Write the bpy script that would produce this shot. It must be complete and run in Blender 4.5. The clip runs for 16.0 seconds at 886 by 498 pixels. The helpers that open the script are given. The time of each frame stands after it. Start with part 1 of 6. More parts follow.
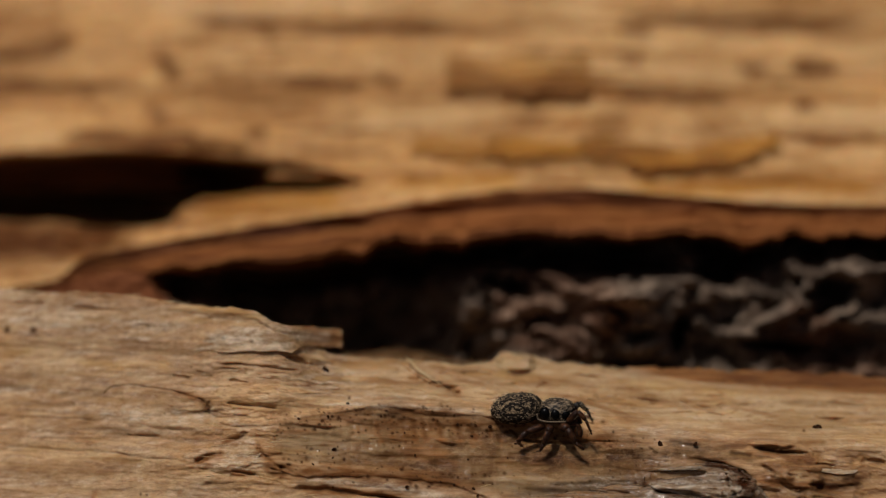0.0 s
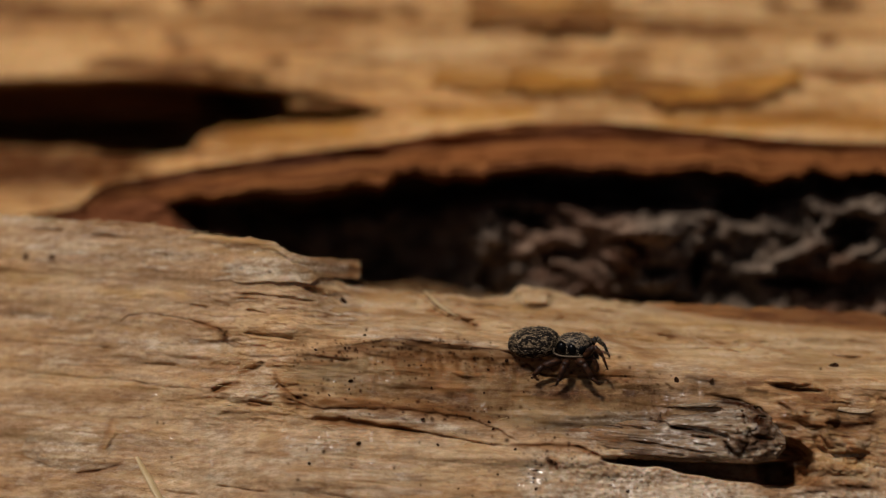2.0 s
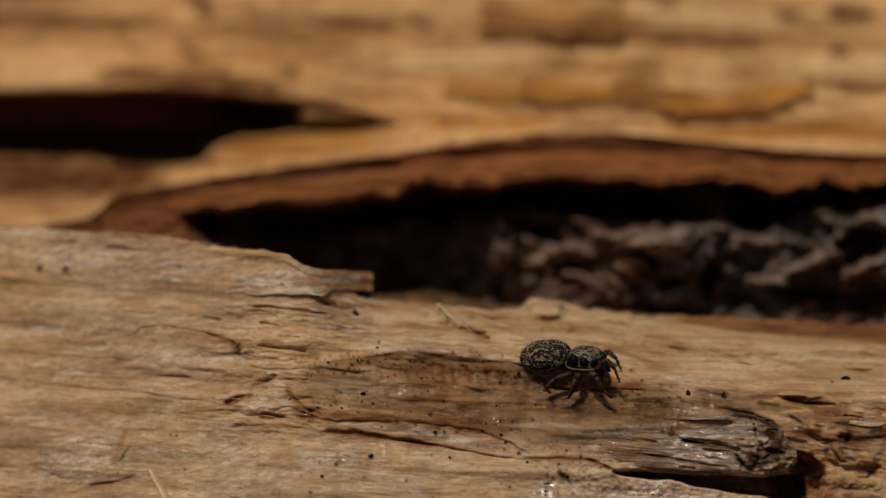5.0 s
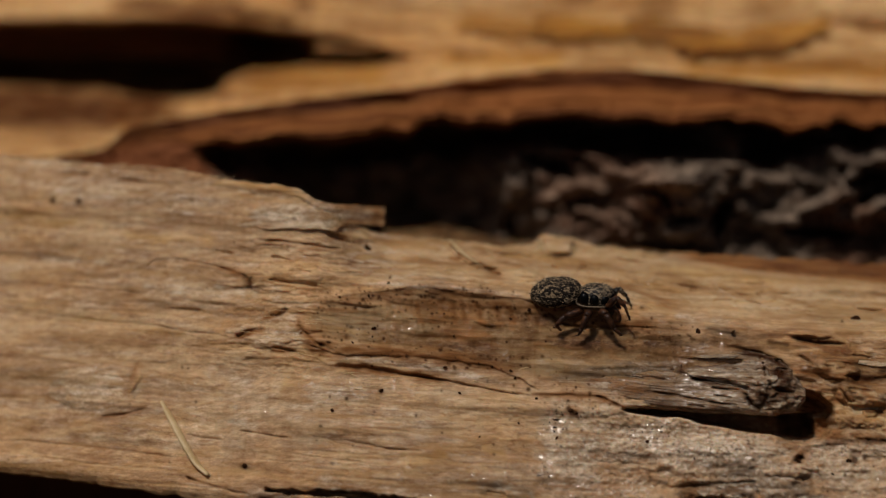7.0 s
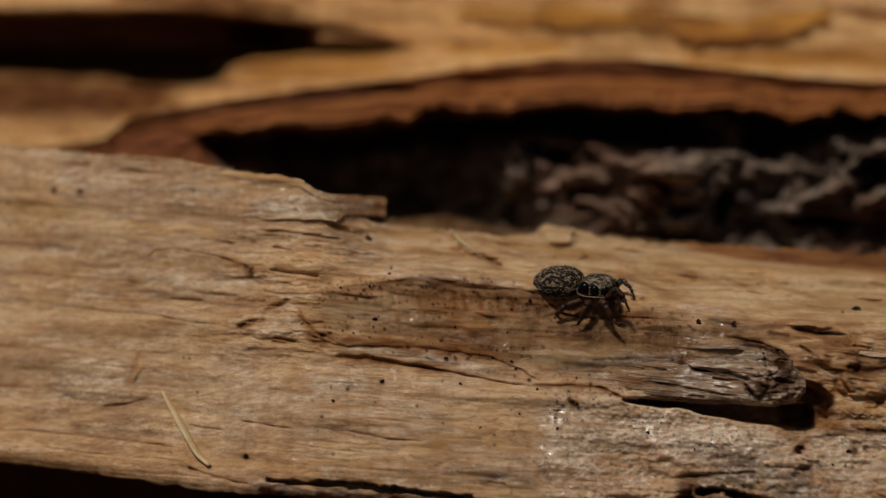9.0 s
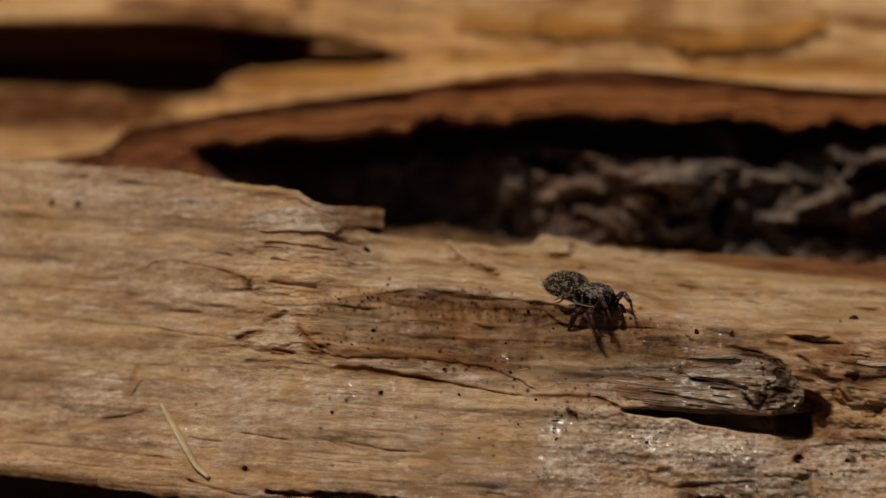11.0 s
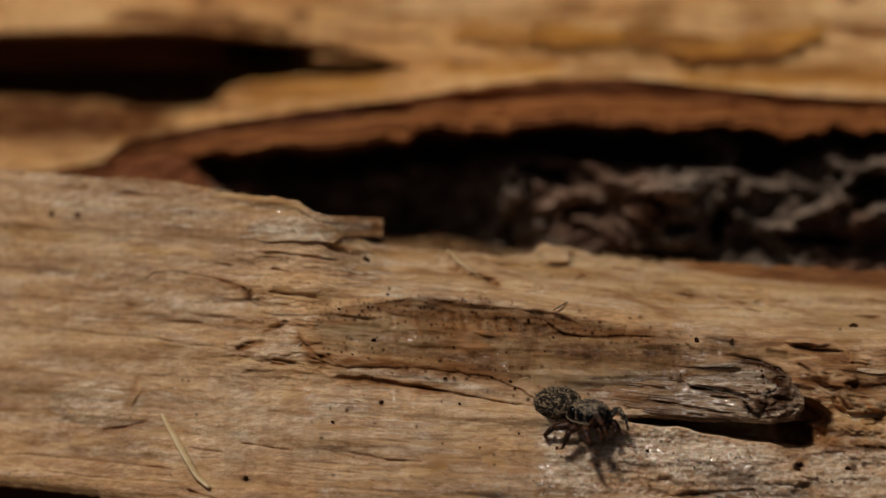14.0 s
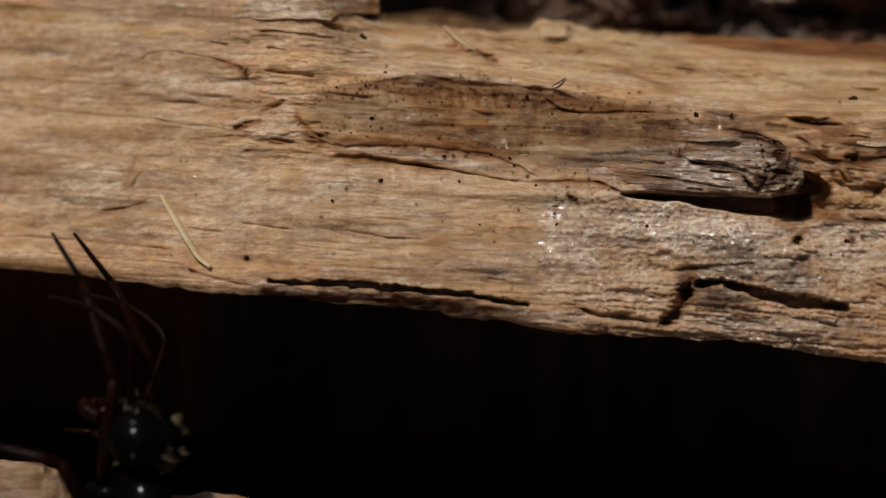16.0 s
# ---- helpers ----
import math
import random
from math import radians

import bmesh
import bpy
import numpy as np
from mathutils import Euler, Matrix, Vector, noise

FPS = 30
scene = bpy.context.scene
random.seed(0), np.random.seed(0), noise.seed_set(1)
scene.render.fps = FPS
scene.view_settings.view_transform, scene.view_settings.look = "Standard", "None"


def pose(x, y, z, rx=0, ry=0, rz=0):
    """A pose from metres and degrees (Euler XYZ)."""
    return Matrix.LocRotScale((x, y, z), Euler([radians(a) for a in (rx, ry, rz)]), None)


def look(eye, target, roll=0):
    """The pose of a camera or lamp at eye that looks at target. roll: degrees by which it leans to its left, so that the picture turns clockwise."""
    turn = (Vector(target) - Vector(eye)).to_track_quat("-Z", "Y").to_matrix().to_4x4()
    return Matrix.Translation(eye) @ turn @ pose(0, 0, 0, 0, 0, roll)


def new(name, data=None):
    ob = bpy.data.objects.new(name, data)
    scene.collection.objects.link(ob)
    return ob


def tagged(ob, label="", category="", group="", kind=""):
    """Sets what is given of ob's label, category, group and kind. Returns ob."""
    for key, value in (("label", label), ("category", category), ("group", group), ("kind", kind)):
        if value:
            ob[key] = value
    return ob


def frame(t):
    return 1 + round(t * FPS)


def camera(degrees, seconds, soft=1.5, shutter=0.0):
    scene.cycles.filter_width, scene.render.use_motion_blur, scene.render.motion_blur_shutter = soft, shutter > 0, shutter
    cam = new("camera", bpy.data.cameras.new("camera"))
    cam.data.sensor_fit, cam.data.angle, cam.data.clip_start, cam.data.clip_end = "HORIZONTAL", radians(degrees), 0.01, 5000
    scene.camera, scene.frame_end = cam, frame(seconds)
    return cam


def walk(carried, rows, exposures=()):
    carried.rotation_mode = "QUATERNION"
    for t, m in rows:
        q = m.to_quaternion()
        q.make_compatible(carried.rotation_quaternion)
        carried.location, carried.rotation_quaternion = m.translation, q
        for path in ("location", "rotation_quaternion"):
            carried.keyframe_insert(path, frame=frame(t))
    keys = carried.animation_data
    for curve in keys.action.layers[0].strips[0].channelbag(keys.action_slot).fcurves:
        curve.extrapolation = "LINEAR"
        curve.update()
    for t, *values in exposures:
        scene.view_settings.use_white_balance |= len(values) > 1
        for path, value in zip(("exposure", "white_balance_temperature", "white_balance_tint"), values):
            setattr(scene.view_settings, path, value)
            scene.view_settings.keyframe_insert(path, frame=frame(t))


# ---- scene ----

# ---------------------------------------------------------------- camera
cam = camera(24, 16.0, soft=1.3)
cam.data.dof.use_dof = True
cam.data.dof.focus_distance = 0.0733
cam.data.dof.aperture_fstop = 25
PATH = [
    (0, look((0.00001, -0.06710, 0.14945), (0.00149, 0.00226, 0.12436), -0.47)),
    (0.5, look((0.00018, -0.06699, 0.14950), (0.00131, 0.00195, 0.12328), -0.17)),
    (1, look((0.00008, -0.06690, 0.14940), (0.00112, 0.00169, 0.12224), 0.01)),
    (1.5, look((-0.00004, -0.06700, 0.14932), (0.00094, 0.00151, 0.12198), 0.02)),
    (2, look((0.00002, -0.06691, 0.14963), (0.00081, 0.00153, 0.12211), 0.11)),
    (2.5, look((0.00003, -0.06681, 0.14972), (0.00070, 0.00163, 0.12220), 0.05)),
    (3, look((0.00022, -0.06678, 0.14988), (0.00060, 0.00164, 0.12230), 0.10)),
    (3.5, look((-0.00007, -0.06681, 0.14985), (0.00050, 0.00166, 0.12239), -0.02)),
    (6, look((0.00013, -0.06688, 0.15063), (0.00019, 0.00119, 0.12220), 0.16)),
    (6.5, look((0.00019, -0.06683, 0.15067), (0.00008, 0.00088, 0.12140), 0.26)),
    (7, look((0.00019, -0.06685, 0.15064), (-0.00003, 0.00052, 0.12058), 0.40)),
    (7.5, look((0.00032, -0.06685, 0.15070), (-0.00007, 0.00030, 0.12017), 0.51)),
    (8, look((0.00001, -0.06683, 0.15082), (-0.00008, 0.00027, 0.12017), 0.36)),
    (8.5, look((0.00021, -0.06677, 0.15094), (-0.00006, 0.00029, 0.12022), 0.39)),
    (9, look((0.00029, -0.06678, 0.15097), (-0.00006, 0.00032, 0.12031), 0.37)),
    (9.5, look((0.00025, -0.06678, 0.15101), (-0.00005, 0.00035, 0.12041), 0.34)),
    (12, look((0.00014, -0.06681, 0.15116), (-0.00000, 0.00047, 0.12091), 0.12)),
    (12.5, look((0.00034, -0.06684, 0.15115), (0.00001, 0.00048, 0.12098), 0.23)),
    (13, look((0.00023, -0.06676, 0.15130), (0.00001, 0.00053, 0.12106), 0.16)),
    (13.5, look((0.00005, -0.06688, 0.15125), (0.00001, 0.00049, 0.12118), 0.08)),
    (14, look((-0.00000, -0.06685, 0.15114), (0.00001, 0.00049, 0.12103), 0.02)),
    (14.4, look((0.00000, -0.06686, 0.15118), (0.00000, 0.00000, 0.12000), 0.00)),
    (14.5, look((0.00002, -0.06686, 0.15116), (0.00000, -0.00018, 0.11961), 0.01)),
    (15, look((0.00009, -0.06667, 0.15138), (0.00002, -0.00105, 0.11768), -0.01)),
    (15.5, look((-0.00048, -0.06634, 0.15175), (0.00002, -0.00194, 0.11578), -0.33)),
    (16, look((-0.00046, -0.06657, 0.15120), (0.00001, -0.00291, 0.11394), -0.42)),
]

EXPOSURES = [(0, -1.33, 5770, 10), (3.5, -1.35, 5800, 10), (6, -1.42, 5850, 10), (14.7, -1.49, 5830, 10), (15.4, -1.35, 5650, 10), (16, -1.11, 5440, 10)]
walk(cam, PATH, EXPOSURES)

# ---------------------------------------------------------------- sky and sun
SUN_FROM = Vector((-0.27, -0.22, 0.90)).normalized()
world = bpy.data.worlds.new("sky")
world.use_nodes = True
scene.world = world
sky = world.node_tree.nodes.new("ShaderNodeTexSky")
sky.sky_type, sky.sun_disc = "NISHITA", False
sky.air_density, sky.dust_density, sky.ozone_density = 0.3, 7.0, 0.0
sky.sun_elevation = math.asin(SUN_FROM.z)
sky.sun_rotation = math.atan2(SUN_FROM.x, SUN_FROM.y)
background = world.node_tree.nodes["Background"]
background.inputs["Strength"].default_value = 0.05
world.node_tree.links.new(sky.outputs["Color"], background.inputs["Color"])
sun = new("sun", bpy.data.lights.new("sun", "SUN"))
sun.data.energy, sun.data.angle, sun.data.color = 5.0, radians(6.0), (1.0, 0.85, 0.69)
sun.matrix_world = look(SUN_FROM, (0, 0, 0))


# ---------------------------------------------------------------- materials
def shader(name, roughness=0.7, specular=0.3):
    m = bpy.data.materials.new(name)
    m.use_nodes = True
    bsdf = m.node_tree.nodes["Principled BSDF"]
    bsdf.inputs["Roughness"].default_value = roughness
    bsdf.inputs["Specular IOR Level"].default_value = specular
    return m, m.node_tree, bsdf


def plug(tree, value, socket):
    if isinstance(value, (int, float)):
        socket.default_value = value
    elif isinstance(value, tuple):
        socket.default_value = (*value, 1.0) if len(value) == 3 and socket.type == "RGBA" else value
    else:
        tree.links.new(value, socket)


def grain(tree, scale, detail=5.0, roughness=0.6, distortion=0.0, offset=(0, 0, 0)):
    """Noise in the object's own space, scale in features per metre along x, y and z."""
    co = tree.nodes.new("ShaderNodeTexCoord")
    mp = tree.nodes.new("ShaderNodeMapping")
    mp.inputs["Scale"].default_value, mp.inputs["Location"].default_value = scale, offset
    mp.inputs["Rotation"].default_value = (0, radians(3.2), 0)
    tree.links.new(co.outputs["Object"], mp.inputs["Vector"])
    tx = tree.nodes.new("ShaderNodeTexNoise")
    tx.inputs["Scale"].default_value, tx.inputs["Detail"].default_value = 1.0, detail
    tx.inputs["Roughness"].default_value, tx.inputs["Distortion"].default_value = roughness, distortion
    tree.links.new(mp.outputs["Vector"], tx.inputs["Vector"])
    return tx.outputs["Fac"]


def remap(tree, value, lo, hi, to_lo=0.0, to_hi=1.0):
    n = tree.nodes.new("ShaderNodeMapRange")
    for k, v in zip(("Value", "From Min", "From Max", "To Min", "To Max"), (value, lo, hi, to_lo, to_hi)):
        plug(tree, v, n.inputs[k])
    return n.outputs["Result"]


def blend(tree, fac, a, b, how="MIX"):
    n = tree.nodes.new("ShaderNodeMix")
    n.data_type, n.blend_type = "RGBA", how
    plug(tree, fac, n.inputs[0])
    plug(tree, a, n.inputs[6])
    plug(tree, b, n.inputs[7])
    return n.outputs[2]


def calc(tree, how, a, b):
    n = tree.nodes.new("ShaderNodeMath")
    n.operation = how
    plug(tree, a, n.inputs[0])
    plug(tree, b, n.inputs[1])
    return n.outputs[0]


def attribute(tree, name):
    n = tree.nodes.new("ShaderNodeAttribute")
    n.attribute_name = name
    return n.outputs["Fac"]


def relief(tree, bsdf, height, strength, distance):
    n = tree.nodes.new("ShaderNodeBump")
    n.inputs["Strength"].default_value, n.inputs["Distance"].default_value = strength, distance
    plug(tree, height, n.inputs["Height"])
    tree.links.new(n.outputs["Normal"], bsdf.inputs["Normal"])


def tones(tree, fac, *stops):
    n = tree.nodes.new("ShaderNodeValToRGB")
    e = n.color_ramp.elements
    while len(e) < len(stops):
        e.new(0.5)
    for k, (at, colour) in zip(e, stops):
        k.position, k.color = at, (*colour, 1.0)
    plug(tree, fac, n.inputs[0])
    return n.outputs["Color"]


def wood_material(name, deep, mid, pale, bleached, ochre, brown, coarse=1.0, glint=0.0, spread=0.0):
    m, t, b = shader(name, 0.6, 0.45)
    broad = grain(t, (60 * coarse, 330 * coarse, 330 * coarse), 5, 0.6, 0.5)
    streak = grain(t, (95 * coarse, 1300 * coarse, 1300 * coarse), 5, 0.62, 0.25)
    fine = grain(t, (330, 5200, 5200), 5, 0.65)
    fibre = grain(t, (900, 20000, 20000), 3, 0.65)
    blotch = grain(t, (150, 260, 260), 4, 0.6, 0.8, (0.3, 0.1, 0.2))
    cloud = grain(t, (330, 700, 700), 4, 0.6, 0.6, (0.1, 0.5, 0.3))
    rays = grain(t, (2300, 420, 420), 3, 0.6)
    speckle = grain(t, (2600, 4600, 4600), 4, 0.75)
    tone = calc(t, "ADD", calc(t, "MULTIPLY", broad, 0.28), calc(t, "MULTIPLY", streak, 0.24))
    tone = calc(t, "ADD", tone, calc(t, "ADD", calc(t, "MULTIPLY", fine, 0.22), calc(t, "MULTIPLY", blotch, 0.26)))
    c = tones(t, remap(t, tone, 0.36 + spread, 0.625 - spread), (0.0, deep), (0.36, mid), (0.68, pale), (1.0, bleached))
    mottle = grain(t, (1100, 2600, 2600), 4, 0.65, 0.6, (0.6, 0.3, 0.8))
    dash = grain(t, (2400, 8200, 8200), 3, 0.7, 0.3, (0.2, 0.8, 0.5))
    c = blend(t, remap(t, mottle, 0.40, 0.62, 0.0, 0.75), blend(t, 1.0, c, (0.86, 0.82, 0.77), "MULTIPLY"), blend(t, 1.0, c, (1.14, 1.16, 1.17), "MULTIPLY"))
    c = blend(t, remap(t, dash, 0.38, 0.62), blend(t, 1.0, c, (0.83, 0.79, 0.74), "MULTIPLY"), blend(t, 1.0, c, (1.16, 1.19, 1.22), "MULTIPLY"))
    c = blend(t, remap(t, blotch, 0.44, 0.64), c, blend(t, 1.0, c, (0.97, 0.84, 0.66), "MULTIPLY"))
    c = blend(t, remap(t, cloud, 0.46, 0.66, 0.0, 0.55), c, blend(t, 1.0, c, (0.80, 0.72, 0.64), "MULTIPLY"))
    c = blend(t, remap(t, fine, 0.40, 0.30, 0.0, 0.35), c, blend(t, 1.0, c, (0.60, 0.44, 0.32), "MULTIPLY"))
    c = blend(t, remap(t, rays, 0.48, 0.64, 0.0, 0.45), c, blend(t, 1.0, c, (0.80, 0.72, 0.64), "MULTIPLY"))
    ash = tones(t, calc(t, "ADD", calc(t, "MULTIPLY", fine, 0.55), calc(t, "MULTIPLY", speckle, 0.45)), (0.40, (0.05, 0.037, 0.027)), (0.50, (0.24, 0.18, 0.125)), (0.59, (0.62, 0.52, 0.40)))
    grit = grain(t, (6500, 8500, 8500), 2, 0.5, 0.0, (0.4, 0.9, 0.2))
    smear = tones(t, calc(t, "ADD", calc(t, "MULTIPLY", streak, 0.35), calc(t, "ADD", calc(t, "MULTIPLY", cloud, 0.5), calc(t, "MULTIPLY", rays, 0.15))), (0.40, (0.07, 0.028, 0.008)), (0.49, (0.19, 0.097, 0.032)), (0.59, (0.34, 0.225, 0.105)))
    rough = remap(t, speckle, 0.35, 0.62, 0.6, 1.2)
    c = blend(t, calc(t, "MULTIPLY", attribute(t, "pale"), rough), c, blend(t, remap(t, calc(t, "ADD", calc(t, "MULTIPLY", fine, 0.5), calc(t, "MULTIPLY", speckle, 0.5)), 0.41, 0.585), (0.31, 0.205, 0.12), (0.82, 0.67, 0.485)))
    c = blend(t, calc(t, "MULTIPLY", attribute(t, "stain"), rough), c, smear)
    c = blend(t, attribute(t, "gold"), c, tones(t, streak, *zip((0.36, 0.5, 0.62), ochre)))
    c = blend(t, attribute(t, "rust"), c, tones(t, calc(t, "ADD", calc(t, "MULTIPLY", streak, 0.5), calc(t, "MULTIPLY", fine, 0.5)), *zip((0.37, 0.60), brown)))
    c = blend(t, calc(t, "MULTIPLY", attribute(t, "grey"), rough), c, ash)
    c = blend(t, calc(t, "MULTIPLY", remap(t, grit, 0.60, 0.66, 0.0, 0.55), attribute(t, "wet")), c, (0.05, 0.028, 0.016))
    # the dark mark: dirt and frass, and shade put into the colour
    dirt_shade = attribute(t, "dark")
    c = blend(t, dirt_shade, c, (0.042, 0.014, 0.005))
    plug(t, c, b.inputs["Base Color"])
    clean = remap(t, dirt_shade, 0.0, 0.5, 1.0, 0.12)
    # dried resin: a thin gloss over the wet patches
    plug(t, calc(t, "MULTIPLY", calc(t, "MULTIPLY", attribute(t, "wet"), clean), remap(t, speckle, 0.46, 0.60, 0.0, 0.55)), b.inputs["Coat Weight"])
    b.inputs["Coat Roughness"].default_value = 0.24
    # light seeps a little way along the fibres
    b.inputs["Subsurface Weight"].default_value = 0.35
    b.inputs["Subsurface Radius"].default_value = (1.0, 0.55, 0.3)
    b.inputs["Subsurface Scale"].default_value = 0.00035
    fleck = calc(t, "ADD", grain(t, (5500, 9000, 9000), 3, 0.6, 0.0, (0.7, 0.2, 0.1)), calc(t, "MULTIPLY", attribute(t, "wet"), 0.13))
    fleck = remap(t, fleck, 0.625, 0.66)
    plug(t, remap(t, fleck, 0.0, 1.0, 0.66, 0.66 - glint), b.inputs["Roughness"])
    plug(t, calc(t, "MULTIPLY", remap(t, fleck, 0.0, 1.0, 0.2, 1.0), clean), b.inputs["Specular IOR Level"])
    h = calc(t, "ADD", calc(t, "MULTIPLY", fine, 0.55), calc(t, "MULTIPLY", fibre, 0.25))
    h = calc(t, "ADD", h, calc(t, "MULTIPLY", speckle, 0.35))
    relief(t, b, h, 0.7, 0.00007)
    return m


WOOD = wood_material("split_wood", (0.30, 0.17, 0.08), (0.49, 0.315, 0.172), (0.62, 0.445, 0.27), (0.78, 0.635, 0.45),
                     ((0.36, 0.19, 0.05), (0.56, 0.35, 0.145), (0.74, 0.52, 0.28)), ((0.13, 0.045, 0.013), (0.40, 0.19, 0.062)), 1.0, 0.52)
FAR_WOOD = wood_material("fresh_wood", (0.24, 0.10, 0.022), (0.56, 0.31, 0.11), (0.82, 0.55, 0.26), (0.90, 0.69, 0.42),
                         ((0.30, 0.115, 0.012), (0.52, 0.235, 0.035), (0.70, 0.38, 0.09)), ((0.08, 0.022, 0.005), (0.25, 0.095, 0.022)), 0.6, 0.0, 0.04)


def bark_material():
    m, t, b = shader("bark", 0.85, 0.2)
    lump = grain(t, (600, 700, 700), 5, 0.65, 0.8)
    fine = grain(t, (3000, 3400, 3400), 4, 0.7)
    c = blend(t, remap(t, lump, 0.40, 0.62), (0.075, 0.046, 0.030), (0.38, 0.28, 0.195))
    c = blend(t, remap(t, fine, 0.46, 0.68, 0.0, 0.6), c, (0.58, 0.48, 0.37))
    crevice = grain(t, (1300, 1900, 1900), 4, 0.7, 0.6, (0.3, 0.6, 0.1))
    c = blend(t, remap(t, crevice, 0.50, 0.40, 0.0, 0.85), c, (0.035, 0.022, 0.015))
    c = blend(t, attribute(t, "rust"), c, (0.24, 0.085, 0.030))
    c = blend(t, attribute(t, "dark"), c, (0.02, 0.013, 0.01))
    plug(t, c, b.inputs["Base Color"])
    relief(t, b, calc(t, "ADD", lump, fine), 0.6, 0.0004)
    return m


def inner_bark_material():
    m, t, b = shader("inner_bark", 0.7, 0.25)
    layer = grain(t, (50, 1500, 1500), 4, 0.6)
    fine = grain(t, (300, 6000, 6000), 4, 0.6)
    c = blend(t, remap(t, layer, 0.35, 0.62), (0.11, 0.030, 0.005), (0.36, 0.118, 0.024))
    c = blend(t, remap(t, fine, 0.42, 0.7, 0.0, 0.5), c, (0.36, 0.135, 0.032))
    c = blend(t, attribute(t, "pale"), c, (0.42, 0.17, 0.042))
    c = blend(t, attribute(t, "dark"), c, (0.075, 0.020, 0.006))
    plug(t, c, b.inputs["Base Color"])
    relief(t, b, calc(t, "ADD", layer, fine), 0.6, 0.0003)
    return m


BARK, INNER_BARK = bark_material(), inner_bark_material()



def plain_material(name, a, c, scale, roughness=0.7, specular=0.3, bump=0.0002):
    m, t, b = shader(name, roughness, specular)
    f = grain(t, (scale, scale, scale), 5, 0.65)
    plug(t, blend(t, remap(t, f, 0.35, 0.68), a, c), b.inputs["Base Color"])
    relief(t, b, f, 0.5, bump)
    return m


SOIL = plain_material("soil", (0.025, 0.018, 0.012), (0.09, 0.065, 0.045), 900, 0.9, 0.1, 0.002)
# bark blackened: the gap's deep shade is put into its base colour
SHADE_BARK = plain_material("shade_bark", (0.002, 0.0015, 0.001), (0.006, 0.0045, 0.0035), 500, 1.0, 0.0, 0.001)
CRUMB = plain_material("crumb", (0.014, 0.006, 0.003), (0.075, 0.034, 0.015), 6000, 0.9, 0.05)
STRAW = plain_material("straw", (0.60, 0.43, 0.20), (0.74, 0.58, 0.33), 2500, 0.45, 0.5, 0.00004)


# ---------------------------------------------------------------- chart of the pile
# The faces of the logs were charted from one standpoint: u runs along the logs, v down, 0.02 mm a unit at the
# log's mid face; depth is the distance behind that face in millimetres along the line of sight.
PITCH = radians(25)
RIGHT, AHEAD, ABOVE = Vector((1, 0, 0)), Vector((0, math.cos(PITCH), -math.sin(PITCH))), Vector((0, math.sin(PITCH), math.cos(PITCH)))
HUB = Vector((0, 0, 0.120))
REACH = 73.77


def place(u, v, d):
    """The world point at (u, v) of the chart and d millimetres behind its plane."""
    k = 1 + d / REACH
    return HUB + (RIGHT * ((u - 784) * 0.02 * k) + ABOVE * ((441 - v) * 0.02 * k) + AHEAD * d) * 0.001


def places(u, v, d):
    k = (1 + d / REACH)[..., None]
    p = (np.multiply.outer((u - 784) * 0.02, np.array(RIGHT)) + np.multiply.outer((441 - v) * 0.02, np.array(ABOVE))) * k
    return np.array(HUB) + (p + np.multiply.outer(d, np.array(AHEAD))) * 0.001


TABLE = np.random.RandomState(11).rand(512, 512)


def vnoise(x, y):
    xi, yi = np.floor(x).astype(int), np.floor(y).astype(int)
    fx, fy = x - xi, y - yi
    fx, fy = fx * fx * (3 - 2 * fx), fy * fy * (3 - 2 * fy)
    a, b = TABLE[xi & 511, yi & 511], TABLE[(xi + 1) & 511, yi & 511]
    c, d = TABLE[xi & 511, (yi + 1) & 511], TABLE[(xi + 1) & 511, (yi + 1) & 511]
    return (a + (b - a) * fx) * (1 - fy) + (c + (d - c) * fx) * fy


def fbm(x, y, octaves=4, gain=0.5):
    total, amp, norm = 0, 1.0, 0
    for i in range(octaves):
        total = total + amp * vnoise(x * 2 ** i + 37.3 * i, y * 2 ** i + 11.7 * i)
        norm += amp
        amp *= gain
    return total / norm


def ramp(x, a, b):
    t = np.clip((x - a) / (b - a), 0, 1)
    return t * t * (3 - 2 * t)


def line(u, *knots):
    return np.interp(u, knots[0::2], knots[1::2])


